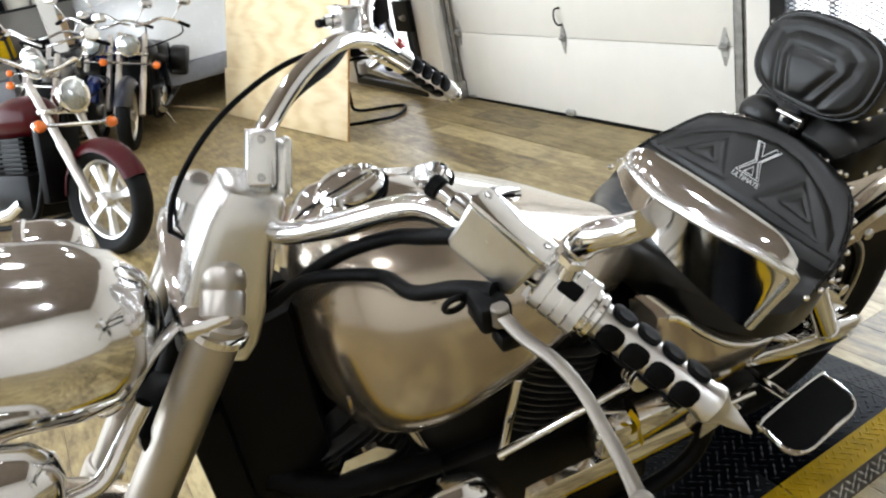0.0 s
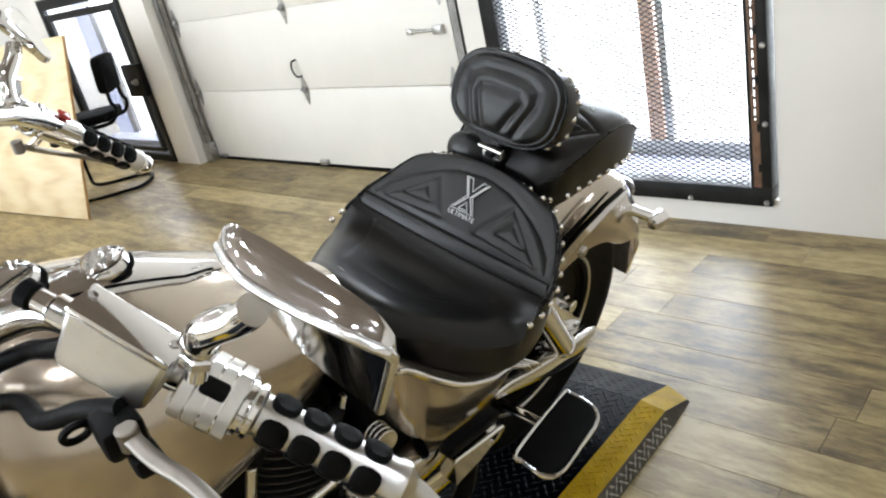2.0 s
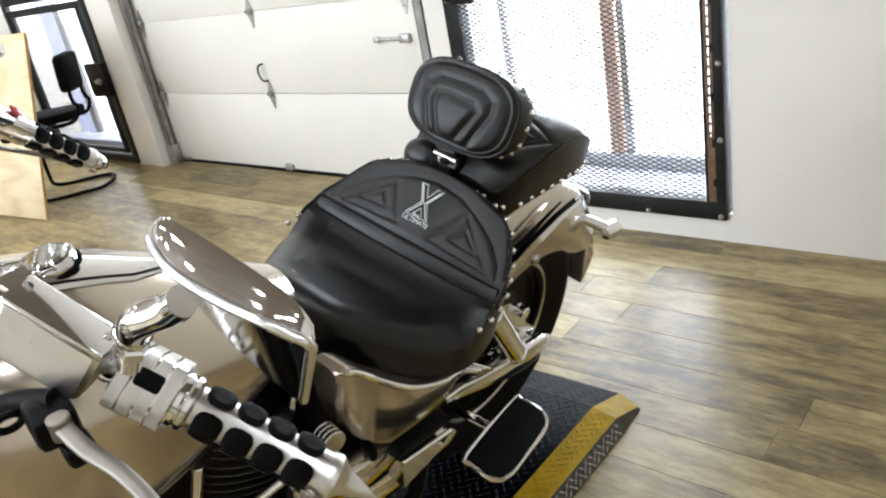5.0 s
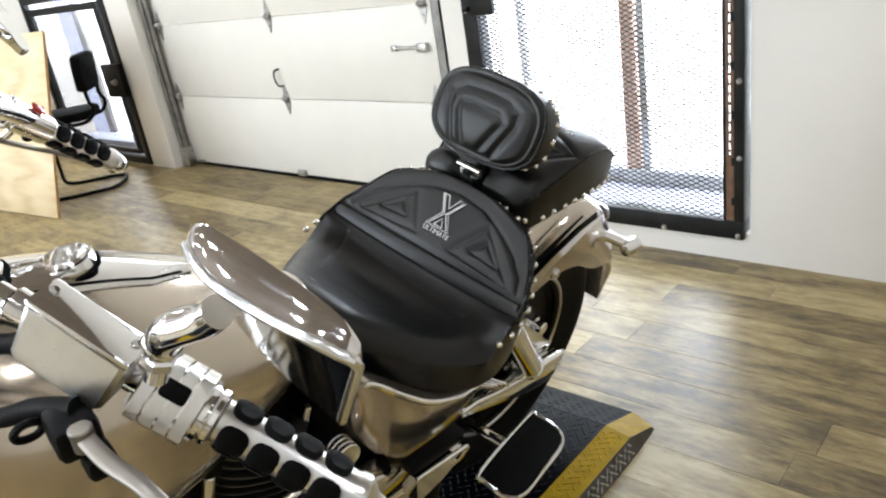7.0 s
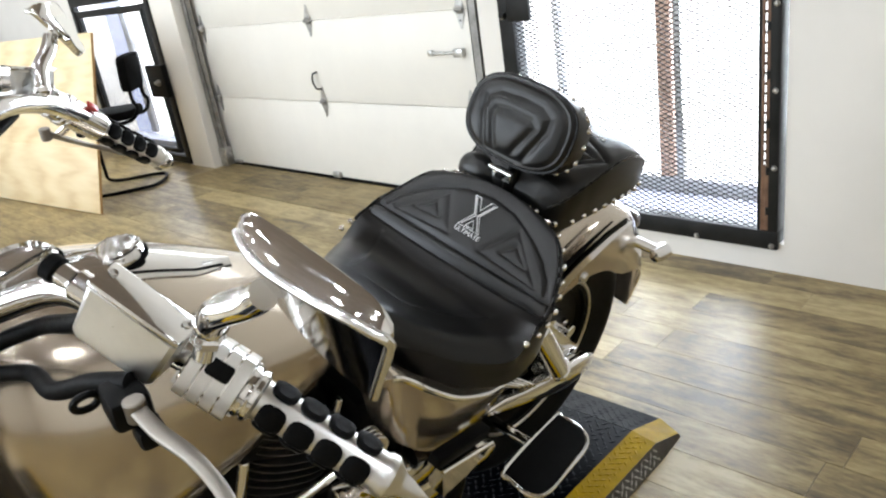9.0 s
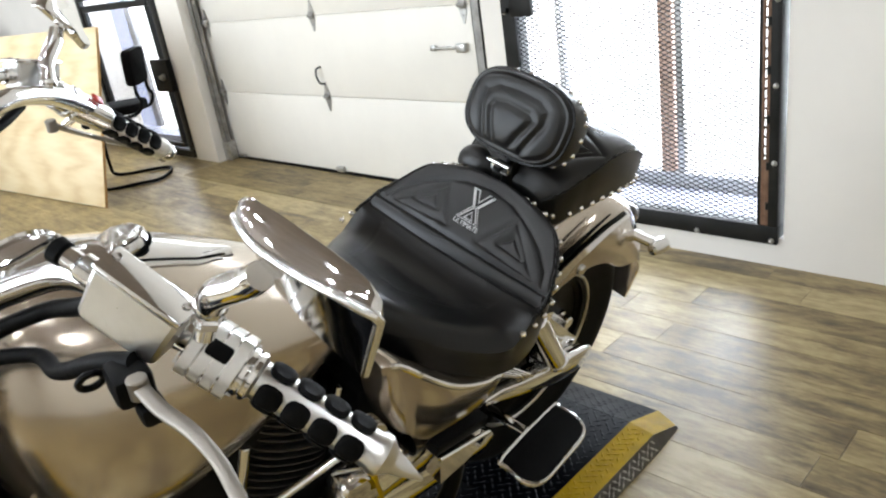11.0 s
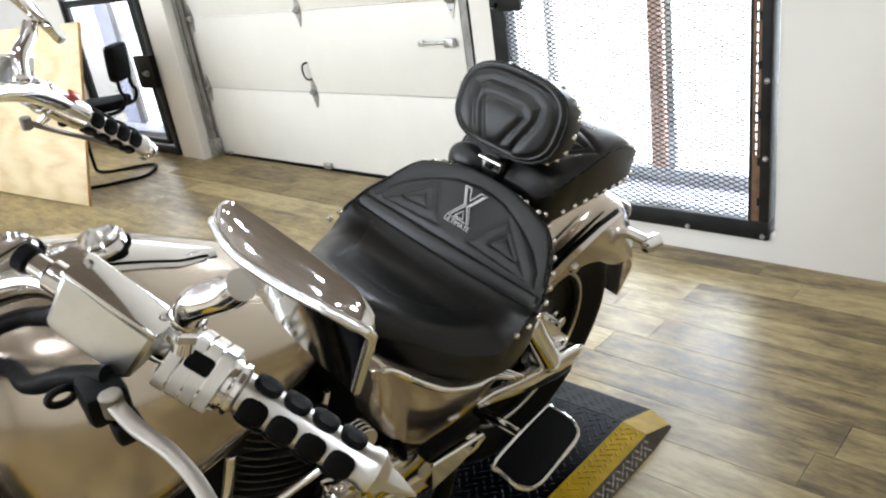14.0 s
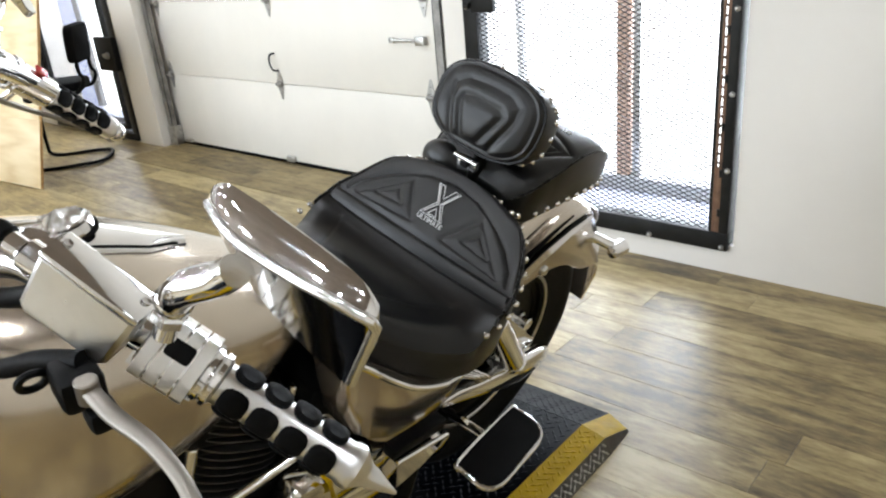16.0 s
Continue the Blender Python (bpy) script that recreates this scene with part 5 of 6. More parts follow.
def rear_end():
    wheel(bike, (0, -1.705, 0.362), 0.345, 0.085, 0.205, "rear_wheel", None, 9, BLACK)
    rows = [  # centre line of the fender: along, up
        (0.0, -2.04, 0.655), (0.12, -1.92, 0.742), (0.22, -1.81, 0.785), (0.32, -1.71, 0.797), (0.42, -1.61, 0.788), (0.53, -1.51, 0.755), (0.64, -1.42, 0.698), (0.75, -1.352, 0.622), (0.85, -1.305, 0.540), (0.93, -1.288, 0.450), (1.0, -1.315, 0.350)]
    rings = []
    for i in range(49):
        f = i / 48
        y, z = lerp_rows(rows, f)
        y2, z2 = lerp_rows(rows, min(1, f + 0.01))
        y1, z1 = lerp_rows(rows, max(0, f - 0.01))
        t = Vector((0, y2 - y1, z2 - z1)).normalized()
        nrm = Vector((0, -t.z, t.y))
        w, drop = lerp_rows([(0, 0.125, 0.13), (0.4, 0.125, 0.15), (0.60, 0.122, 0.155), (0.71, 0.118, 0.146), (0.78, 0.115, 0.112), (0.85, 0.110, 0.072), (0.92, 0.102, 0.034), (1.0, 0.088, 0.004)], f)
        c = Vector((0, y, z))
        prof = [(-1 + 2 * k / 16) for k in range(17)]
        outer = [c + Vector((w * math.copysign(abs(u) ** 0.8, u), 0, 0)) - nrm * (drop * abs(u) ** 4.0) for u in prof]
        inner = [c + Vector((w * 0.96 * math.copysign(abs(u) ** 0.8, u), 0, 0)) - nrm * (drop * abs(u) ** 4.0 + 0.004) for u in reversed(prof)]
        rings.append(outer + inner)
    part("rear_fender", loft(rings), PAINT, bike, "champagne metallic rear fender with a flared tail")
    for s in (-1, 1):
        part("fender_strut", loft([[Vector((s * (0.126 + dx), y, z + dz)) for dx, dz in ((0, -h), (0.014, -h), (0.02, 0), (0.014, h), (0, h))] for y, z, h in ((-1.95, 0.655, 0.020), (-1.86, 0.690, 0.019), (-1.76, 0.722, 0.017), (-1.66, 0.748, 0.011), (-1.575, 0.763, 0.0015))]), CHROME, bike, "chrome fender strut")
        # dark tube drawn in for the shade of the gap above the strut
        part("strut_gap_shade", tube([(s * 0.125, -1.93, 0.692), (s * 0.126, -1.83, 0.728), (s * 0.125, -1.73, 0.756), (s * 0.122, -1.63, 0.775)], [0.010, 0.008, 0.005, 0.002], 8), SHADOWGAP, bike)
        part("strut_bolt", lathe([(0.013, 0), (0.013, 0.006), (0.008, 0.011), (0.001, 0.011)], 16, Matrix.Translation((s * 0.145, -1.755, 0.697)) @ Matrix.Rotation(radians(90 * s), 4, "Y")), DARK_CHROME, bike)
        c = Vector((s * 0.150, -1.362, 0.584))
        ts = part("turn_signal", join(rod((s * 0.085, -1.400, 0.605), c, 0.014), lathe([(0.003, -0.036), (0.014, -0.031), (0.021, -0.007), (0.022, 0.018)], 24, Matrix.Translation(c) @ Matrix.Rotation(radians(-90), 4, "X"))), CHROME, bike, "chrome rear turn signal")
        part("lens", lathe([(0.0205, 0.018), (0.016, 0.026), (0.001, 0.029)], 18, Matrix.Translation(c) @ Matrix.Rotation(radians(-90), 4, "X")), ORANGE, ts)
    part("tail_light", moved(rounded_slab(0.042, 0.03, 0.022, 2.4), Matrix.Translation((0, -1.300, 0.590)) @ Matrix.Rotation(radians(-22), 4, "X")), SMOKED, bike, "dark smoked tail light")
    # swing arm, shock cover and chrome covers
    for s in (-1, 1):
        # added panels that stand for the dark of the gap behind the shock
        part("gap_panel", block(s * 0.107 - 0.011, s * 0.107 + 0.011, -2.16, -1.90, 0.42, 0.66, 0.006), BLACK, bike, "black panel added to fill a dark gap")
    part("swingarm", join(block(0.10, 0.14, -2.25, -1.70, 0.37, 0.43, 0.012), block(-0.14, -0.10, -2.25, -1.70, 0.37, 0.43, 0.012)), SHADOWGAP, bike, "dull black swingarm")
    rings = []
    for y, z, h, d in ((-2.05, 0.500, 0.008, 0.008), (-2.0, 0.492, 0.020, 0.014), (-1.93, 0.466, 0.024, 0.018), (-1.85, 0.440, 0.032, 0.022), (-1.75, 0.414, 0.040, 0.024), (-1.67, 0.396, 0.034, 0.020), (-1.63, 0.388, 0.020, 0.012), (-1.612, 0.386, 0.006, 0.004)):
        rings.append(superring(0.155, z, d, h, y, 3.0, 24))
    ac = part("axle_cover", loft(rings), CHROME, bike, "long chrome swingarm cover")
    # black strip laid on for the shade in a groove that isn't cut
    part("groove_shade", tube([(0.176, -1.90, 0.448), (0.180, -1.80, 0.421), (0.178, -1.70, 0.396)], [0.001, 0.0045, 0.001], 8), BLACK, ac)
    plate = [(-1.885, 0.585), (-1.85, 0.612), (-1.81, 0.600), (-1.785, 0.575), (-1.755, 0.572), (-1.735, 0.535), (-1.715, 0.485), (-1.665, 0.440), (-1.70, 0.415), (-1.82, 0.425), (-1.87, 0.49)]
    ap = part("axle_plate", loft([[Vector((x, y, z)) for y, z in plate] for x in (0.118, 0.136)]), CHROME, bike, "polished axle bracket")
    for r, y, z in ((0.015, -1.762, 0.552), (0.006, -1.758, 0.49)):
        part("axle_bolt", rod((0.13, y, z), (0.139 + 1.2 * r, y, z), r, 18), CHROME, ap)
    part("chain_guard", loft([[Vector((x, y, z)) for y, z in ((-1.93, 0.60), (-1.88, 0.632), (-1.82, 0.628), (-1.765, 0.595), (-1.75, 0.56), (-1.80, 0.57), (-1.86, 0.60))] for x in (0.095, 0.125)]), BLACK, bike, "black plastic guard")
    part("shock", join(rod((0.166, -1.806, 0.478), (0.162, -1.935, 0.668), 0.027, 28), rod((0.166, -1.800, 0.469), (0.166, -1.808, 0.481), 0.030, 28)), CHROME, bike, "chrome shock absorber")
    for k in range(4):
        part("chrome_link", tube([(0.155, -2.02 + 0.018 * k, 0.560 - 0.006 * k), (0.176, -1.985 + 0.018 * k, 0.548 - 0.010 * k), (0.170, -1.955 + 0.018 * k, 0.512 - 0.008 * k)], 0.0045, 8), CHROME if k % 2 else DARK_CHROME, bike)


rear_end()


def engine_side():
    for s in (-1, 1):
        # side cover under the seat: top edge follows the saddle, bottom is rounded
        rows = [(-2.355, 0.800, 0.785, 0.150), (-2.33, 0.800, 0.655, 0.165), (-2.28, 0.755, 0.578, 0.185), (-2.22, 0.705, 0.545, 0.197), (-2.14, 0.660, 0.535, 0.200), (-2.085, 0.642, 0.548, 0.197), (-2.06, 0.632, 0.600, 0.190)]
        rings = []
        for i in range(25):
            y = -2.355 + 0.295 * i / 24
            t, b, x = lerp_rows(rows, y)
            pr = [(x - 0.05, t), (x - 0.008, t), (x + 0.004, t - 0.006), (x + 0.006, t - 0.02), (x + 0.002, (t + b) / 2), (x - 0.012, b + 0.012), (x - 0.03, b), (x - 0.06, b), (x - 0.05, (t + b) / 2)]
            rings.append([Vector((s * px, y, pz)) for px, pz in pr])
        sc = part("side_cover", loft(rings), PAINT, bike, "champagne metallic side cover")
        part("rolled_lip", tube([r[2] for r in rings[1:-1]], 0.0055, 8, raw=True), CHROME, sc, "bright rolled lip")
        # passenger board
        fb = part("floorboard", board(s, (0.291, -2.000, 0.438), 0.046, 0.104), CHROME, bike, "rubber topped floorboard with a chrome rim")
        part("rubber_mat", board(s, (0.291, -2.000, 0.447), 0.044, 0.102, 0.006), RUBBER, fb, "black rubber mat")
        part("rim", tube(board(s, (0.291, -2.000, 0.450), 0.047, 0.106)[0][:45], 0.0042, 8, raw=True, closed=True), CHROME, fb, "chrome rim")
        part("bracket", join(rod((s * 0.12, -1.99, 0.42), (s * 0.25, -1.99, 0.432), 0.012)), CHROME, fb)
    rail = part("chrome_guard", loft([[Vector((x + dx, y, z + dz)) for dx, dz in ((0, -h), (0.016, -h), (0.022, -h * 0.5), (0.022, h * 0.7), (0.016, h), (0, h))] for x, y, z, h in ((0.160, -2.600, 0.505, 0.026), (0.164, -2.56, 0.500, 0.034), (0.166, -2.40, 0.468, 0.036), (0.166, -2.20, 0.432, 0.034), (0.164, -2.06, 0.402, 0.028), (0.160, -2.03, 0.398, 0.016))]), CHROME, bike, "long polished side rail")
    box = part("peg_mount", moved(block(-0.12, 0.12, -0.030, 0.030, -0.040, 0.040, 0.014), Matrix.Translation((0.158, -2.335, 0.535)) @ Matrix.Rotation(radians(90), 4, "Z") @ Matrix.Rotation(radians(12), 4, "Y")), CHROME, bike, "polished side cover with oval slots")
    for k in (-0.05, 0.05):
        slot = superring(0, 0, 0.030, 0.010, 0, 2.2, 20)
        part("peg_slot", moved(loft([[Vector((v.x * q, v.z * q, z)) for v in slot] for z, q in ((0.038, 1), (0.0412, 1), (0.0416, 0.9))]), Matrix.Translation((0.160, -2.335, 0.535)) @ Matrix.Rotation(radians(90), 4, "Z") @ Matrix.Rotation(radians(12), 4, "Y") @ Matrix.Translation((k, 0, 0)) @ Matrix.Rotation(radians(65), 4, "Z")), BLACK, box, "dark oval slot")
    step = part("step_bracket", loft([[Vector((x, y, z)) for y, z in ((-2.282, 0.590), (-2.142, 0.556), (-2.168, 0.532), (-2.205, 0.520), (-2.270, 0.515))] for x in (0.205, 0.240)]), CHROME, bike, "polished step bracket")
    part("step_pad", moved(block(-0.07, 0.07, -0.014, 0.014, -0.012, 0.012, 0.004), Matrix.Translation((0.222, -2.218, 0.598)) @ Matrix.Rotation(radians(90), 4, "Z") @ Matrix.Rotation(radians(9), 4, "Y")), RUBBER, step, "black rubber pad")
    part("step_lip", rod((0.240, -2.283, 0.592), (0.240, -2.143, 0.558), 0.005, 10), CHROME, step)


def engine():
    for s in (-1, 1):
        part("frame_tube", tube([(s * 0.07, -2.97, 0.80), (s * 0.12, -2.93, 0.55), (s * 0.14, -2.84, 0.30), (s * 0.14, -2.6, 0.22), (s * 0.14, -2.2, 0.24), (s * 0.13, -2.1, 0.38)], 0.018, 12), BLACK, bike)
    part("battery_box", block(-0.13, 0.13, -2.33, -2.05, 0.36, 0.66, 0.02), BLACK, bike)
    part("engine_block", join(block(-0.14, 0.14, -2.86, -2.25, 0.22, 0.52, 0.04), block(-0.10, 0.10, -2.82, -2.40, 0.48, 0.70, 0.03)), ENGINE, bike, "dark finned engine")
    for y0, lean in ((-2.72, -24), (-2.53, 24)):
        m = Matrix.Translation((0, y0, 0.40)) @ Matrix.Rotation(radians(-lean), 4, "X")
        cyl = part("cylinder", lathe([(0.001, 0.02), (0.092, 0.02), (0.092, 0.29), (0.07, 0.31), (0.001, 0.315)], 32, m), ENGINE, bike, "dark finned engine cylinder")
        for k in range(15):
            z = 0.065 + k * 0.0148
            rr = 0.122 if k < 11 else 0.116
            part("cooling_fin", moved(loft([superring(0, 0, rr * w, 0.105 * w, dz, 2.8, 32) for w, dz in ((0.97, 0), (1.0, 0.001), (1.0, 0.0035), (0.97, 0.0045))]), m @ Matrix.Translation((0, 0, z)) @ Matrix.Rotation(radians(90), 4, "X")), FIN, cyl)
        for u in (-1, 1):
            for v in (-1, 1):
                part("head_bolt", rod(m @ Vector((0.085 * u, 0.075 * v, 0.285)), m @ Vector((0.085 * u, 0.075 * v, 0.31)), 0.009, 10), CHROME, cyl)
    part("pushrod_tube", join(rod((0.128, -2.665, 0.40), (0.120, -2.735, 0.66), 0.011, 14), rod((0.128, -2.60, 0.40), (0.120, -2.53, 0.66), 0.011, 14)), CHROME, bike, "chrome pushrod tube")
    # widened to help close the dark gap between fork and tank
    part("radiator", block(-0.15, 0.15, -3.04, -2.985, 0.30, 0.84, 0.01), BLACK, bike, "wide black radiator")
    for s in (-1, 1):
        # added black fillers stand for the dark gap between fork and tank
        part("radiator_gap_fill", loft([[Vector((s * x, y, z)) for x, y in ((0.02, -3.0), (w, -3.0), (w, -2.93), (w - 0.02, -2.86), (0.02, -2.84))] for z, w in ((0.30, 0.10), (0.45, 0.125), (0.65, 0.125), (0.80, 0.105), (0.90, 0.08))]), BLACK, bike, "black filler added in the dark gap beside the radiator")
    part("radiator_hose", tube([(0.11, -2.96, 0.64), (0.14, -2.88, 0.60), (0.15, -2.78, 0.585), (0.14, -2.70, 0.56)], 0.022, 16), RUBBER, bike, "black corrugated hose")
    part("engine_bracket", loft([[Vector((0.135 + dx, y, z)) for y, z in ((-2.86, 0.62), (-2.845, 0.65), (-2.79, 0.655), (-2.76, 0.63), (-2.83, 0.605))] for dx in (0, 0.012)]), CHROME, bike, "chrome engine bracket")
    part("engine_cover", lathe([(0.115, 0), (0.115, 0.03), (0.10, 0.05), (0.05, 0.06), (0.001, 0.061)], 40, Matrix.Translation((0.14, -2.70, 0.40)) @ Matrix.Rotation(radians(90), 4, "Y")), CHROME, bike, "round chrome engine cover")
    part("shift_rod", join(rod((0.17, -2.33, 0.60), (0.17, -2.60, 0.55), 0.008), *[rod((0.165 + 0.01 * k, -2.335, 0.625), (0.170 + 0.01 * k, -2.335, 0.625), 0.022, 18) for k in range(4)]), CHROME, bike, "chrome linkage with ribbed boot")
    part("yellow_tag", tube([(0.215, -2.37, 0.585), (0.228, -2.36, 0.565), (0.226, -2.355, 0.535), (0.23, -2.35, 0.51)], 0.007, 8, 6, 0.2), YELLOW, bike, "small yellow tag")
    part("side_stand", tube([(0.13, -2.45, 0.24), (0.24, -2.40, 0.12), (0.335, -2.37, 0.0)], 0.013, 12), CHROME, bike, "chrome side stand")
    part("exhaust", tube([(-0.17, -2.7, 0.27), (-0.19, -2.4, 0.26), (-0.19, -1.8, 0.29), (-0.19, -1.6, 0.30)], 0.045, 20), CHROME, bike, "long chrome exhaust")


def board(s, c, w, ln, t=0.012):
    rings = []
    pts = smooth_path([(-0.7, -1, 0), (0.4, -1, 0), (0.95, -0.72, 0), (1, 0, 0), (0.95, 0.72, 0), (0.4, 1, 0), (-0.7, 1, 0), (-1, 0.85, 0), (-1, -0.85, 0), (-0.7, -1, 0)], 5)[:-1]
    for dz in (0, t):
        rings.append([Vector((c[0] * s + s * (p.x * w - p.y * ln * 0.08), c[1] + p.y * ln, c[2] + dz)) for p in pts])
    return loft(rings)


engine_side()
made = set(bike.children)
engine()
turn_forward(made)

# ---- other things in the room ----
def plywood_counter():
    c = thing("plywood_counter", "pale plywood sheets leaning back on studs", "counter", pose(-1.185, -1.165, 0.005, 0, 0, 6.4) @ pose(0, 0, 0, -15.8))
    part("lower_sheet", block(-2.44, 0, -0.018, 0.0, 0.0, 0.445, 0.001), PLY, c)
    part("upper_sheet", block(-2.44, -0.045, 0.004, 0.022, 0.0, 1.215, 0.001), PLY, c)
    part("end_edge", block(0.0005, 0.003, -0.018, 0.0, 0.0, 0.445), PLYEDGE, c, "brown plywood edge")
    part("upper_edge", block(-0.0445, -0.042, 0.004, 0.022, 0.447, 1.215), PLYEDGE, c, "brown plywood edge")
    for x in (-2.4, -1.2, -0.35):
        part("stud", block(x, x + 0.038, 0.024, 0.11, 0.0, 1.18, 0.002), PLY, c)


PLYEDGE = simple("plywood_edge", (0.42, 0.24, 0.09), 0.6, 0, 0.25, 40)
plywood_counter()


def office_chair():
    c = thing("visitor_chair", "black padded visitor chair on a black tubular cantilever frame", "chair", pose(-1.73, -0.70, 0, 0, 0, -40))
    part("seat", moved(rounded_slab(0.205, 0.205, 0.034, 4.5), Matrix.Translation((0, 0.02, 0.560)) @ Matrix.Rotation(radians(90), 4, "X")), FABRIC, c)
    part("backrest", moved(rounded_slab(0.195, 0.130, 0.036, 7.0), Matrix.Translation((0, 0.235, 0.845)) @ Matrix.Rotation(radians(-5), 4, "X")), FABRIC, c, "boxy black padded backrest")
    for s in (-1, 1):
        part("frame_tube", tube([(s * 0.15, 0.245, 0.80), (s * 0.155, 0.240, 0.66), (s * 0.16, 0.262, 0.61), (s * 0.17, 0.235, 0.545), (s * 0.185, 0.16, 0.512), (s * 0.20, -0.08, 0.508), (s * 0.21, -0.20, 0.46), (s * 0.215, -0.235, 0.12), (s * 0.215, -0.19, 0.017), (s * 0.205, 0.12, 0.016), (s * 0.16, 0.235, 0.016), (0, 0.272, 0.016)], 0.0135, 12), BLACK, c, "black steel tube")


FABRIC = simple("black_fabric", (0.004, 0.004, 0.0045), 0.85, 0, 0.3, 60, bump_s=0.3, bump_scale=500, spec=0.08)
office_chair()


def parked_bike(label, paint, m, wire=False, bags=True):
    b = thing("motorcycle", label, "motorcycle", m, "parked motorcycles")
    fw, rw = (0, -0.85, 0.315), (0, 0.78, 0.315)
    for c, nm in ((fw, "front_wheel"), (rw, "rear_wheel")):
        wheel(b, c, 0.315, 0.062 if nm == "front_wheel" else 0.08, 0.225, nm, None, 16 if wire else 7)
    rings = []
    for i in range(19):
        a = radians(5 + 150 * i / 18)
        cc = Vector((0, -0.85 + 0.345 * math.cos(a), 0.315 + 0.345 * math.sin(a)))
        n = Vector((0, math.cos(a), math.sin(a)))
        rings.append([cc + Vector((0.078 * u, 0, 0)) - n * (0.07 * abs(u) ** 2.2) + n * d for u, d in [(-1 + 2 * k / 8, 0) for k in range(9)] + [(1 - 2 * k / 8, -0.006) for k in range(9)]])
    part("front_fender", loft(rings), paint, b)
    rings = []
    for i in range(19):
        a = radians(10 + 150 * i / 18)
        cc = Vector((0, 0.78 + 0.36 * math.cos(a), 0.315 + 0.36 * math.sin(a)))
        n = Vector((0, math.cos(a), math.sin(a)))
        rings.append([cc + Vector((0.1 * u, 0, 0)) - n * (0.08 * abs(u) ** 2.2) + n * d for u, d in [(-1 + 2 * k / 8, 0) for k in range(9)] + [(1 - 2 * k / 8, -0.006) for k in range(9)]])
    part("rear_fender", loft(rings), paint, b)
    for s in (-1, 1):
        lo, up = Vector((s * 0.105, -0.85, 0.315)), Vector((s * 0.105, -0.45, 0.98))
        part("fork_leg", join(rod(lo, lo.lerp(up, 0.5), 0.030, 20), rod(lo.lerp(up, 0.45), up, 0.024, 20)), FORK, b, "dull silver fork leg")
        sg = part("turn_signal", join(rod((s * 0.10, -0.66, 0.74), (s * 0.20, -0.66, 0.74), 0.012), lathe([(0.012, -0.03), (0.03, -0.02), (0.034, 0.01)], 20, Matrix.Translation((s * 0.225, -0.66, 0.74)) @ Matrix.Rotation(radians(90), 4, "X"))), CHROME, b, "chrome turn signal")
        part("lens", lathe([(0.034, 0.01), (0.03, 0.03), (0.015, 0.04), (0.001, 0.042)], 20, Matrix.Translation((s * 0.225, -0.66, 0.74)) @ Matrix.Rotation(radians(90), 4, "X")), ORANGE, sg, "orange lens")
        bar = part("handlebar", tube([(s * 0.02, -0.43, 1.04), (s * 0.12, -0.43, 1.07), (s * 0.24, -0.40, 1.12), (s * 0.34, -0.30, 1.10), (s * 0.44, -0.18, 1.05)], 0.0135, 12), CHROME, b)
        part("grip", rod((s * 0.37, -0.265, 1.085), (s * 0.455, -0.16, 1.04), 0.018), RUBBER, bar)
        part("mirror", join(tube([(s * 0.33, -0.32, 1.11), (s * 0.38, -0.33, 1.2), (s * 0.42, -0.32, 1.25)], 0.007), moved(rounded_slab(0.06, 0.04, 0.012, 2.4), Matrix.Translation((s * 0.44, -0.32, 1.28)))), CHROME, bar)
        if bags:
            part("saddlebag", moved(rounded_slab(0.20, 0.15, 0.085, 3.0), Matrix.Translation((s * 0.24, 0.70, 0.60)) @ Matrix.Rotation(radians(90), 4, "Z")), LEATHER, b, "black leather saddlebag")
        part("exhaust", tube([(s * 0.13, -0.25, 0.3), (s * 0.16, 0.0, 0.22), (s * 0.17, 0.9, 0.27)], 0.04, 16), CHROME, b)
    part("fork_bridge", join(block(-0.14, 0.14, -0.60, -0.53, 0.80, 0.83, 0.01), rod((-0.2, -0.66, 0.74), (0.2, -0.66, 0.74), 0.012)), CHROME, b)
    hm = Matrix.Translation((0, -0.66, 0.90)) @ Matrix.Rotation(radians(90), 4, "X")
    hl = part("headlight", lathe([(0.004, -0.11), (0.05, -0.10), (0.085, -0.05), (0.095, 0.0), (0.1, 0.01), (0.1, 0.03), (0.092, 0.034)], 36, hm), CHROME, b, "round chrome headlight")
    part("lens", lathe([(0.091, 0.03), (0.06, 0.048), (0.001, 0.056)], 28, hm), LENS, hl)
    rows = [(-0.42, 0.80, 0.03, 0.03), (-0.38, 0.80, 0.10, 0.09), (-0.25, 0.80, 0.15, 0.12), (-0.1, 0.78, 0.15, 0.11), (0.05, 0.75, 0.11, 0.08), (0.15, 0.73, 0.06, 0.04)]
    part("fuel_tank", loft([superring(0, *lerp_rows(rows, y), y, 2.3, 28) for y in [-0.42 + 0.57 * i / 24 for i in range(25)]]), paint, b)
    rows = [(0.06, 0.06, 0.76, 0.68, 0.02), (0.2, 0.13, 0.73, 0.63, 0.03), (0.4, 0.17, 0.70, 0.6, 0.03), (0.48, 0.15, 0.77, 0.62, 0.03), (0.8, 0.12, 0.80, 0.66, 0.03), (0.92, 0.06, 0.78, 0.68, 0.02)]
    part("seat", loft([seat_ring(y, *lerp_rows(rows, y)) for y in [0.06 + 0.86 * i / 24 for i in range(25)]]), LEATHER, b, "black leather seat")
    part("engine", join(block(-0.15, 0.15, -0.35, 0.25, 0.2, 0.48, 0.05), block(-0.07, 0.07, -0.25, 0.15, 0.45, 0.69, 0.02)), ENGINE, b, "dark finned engine")
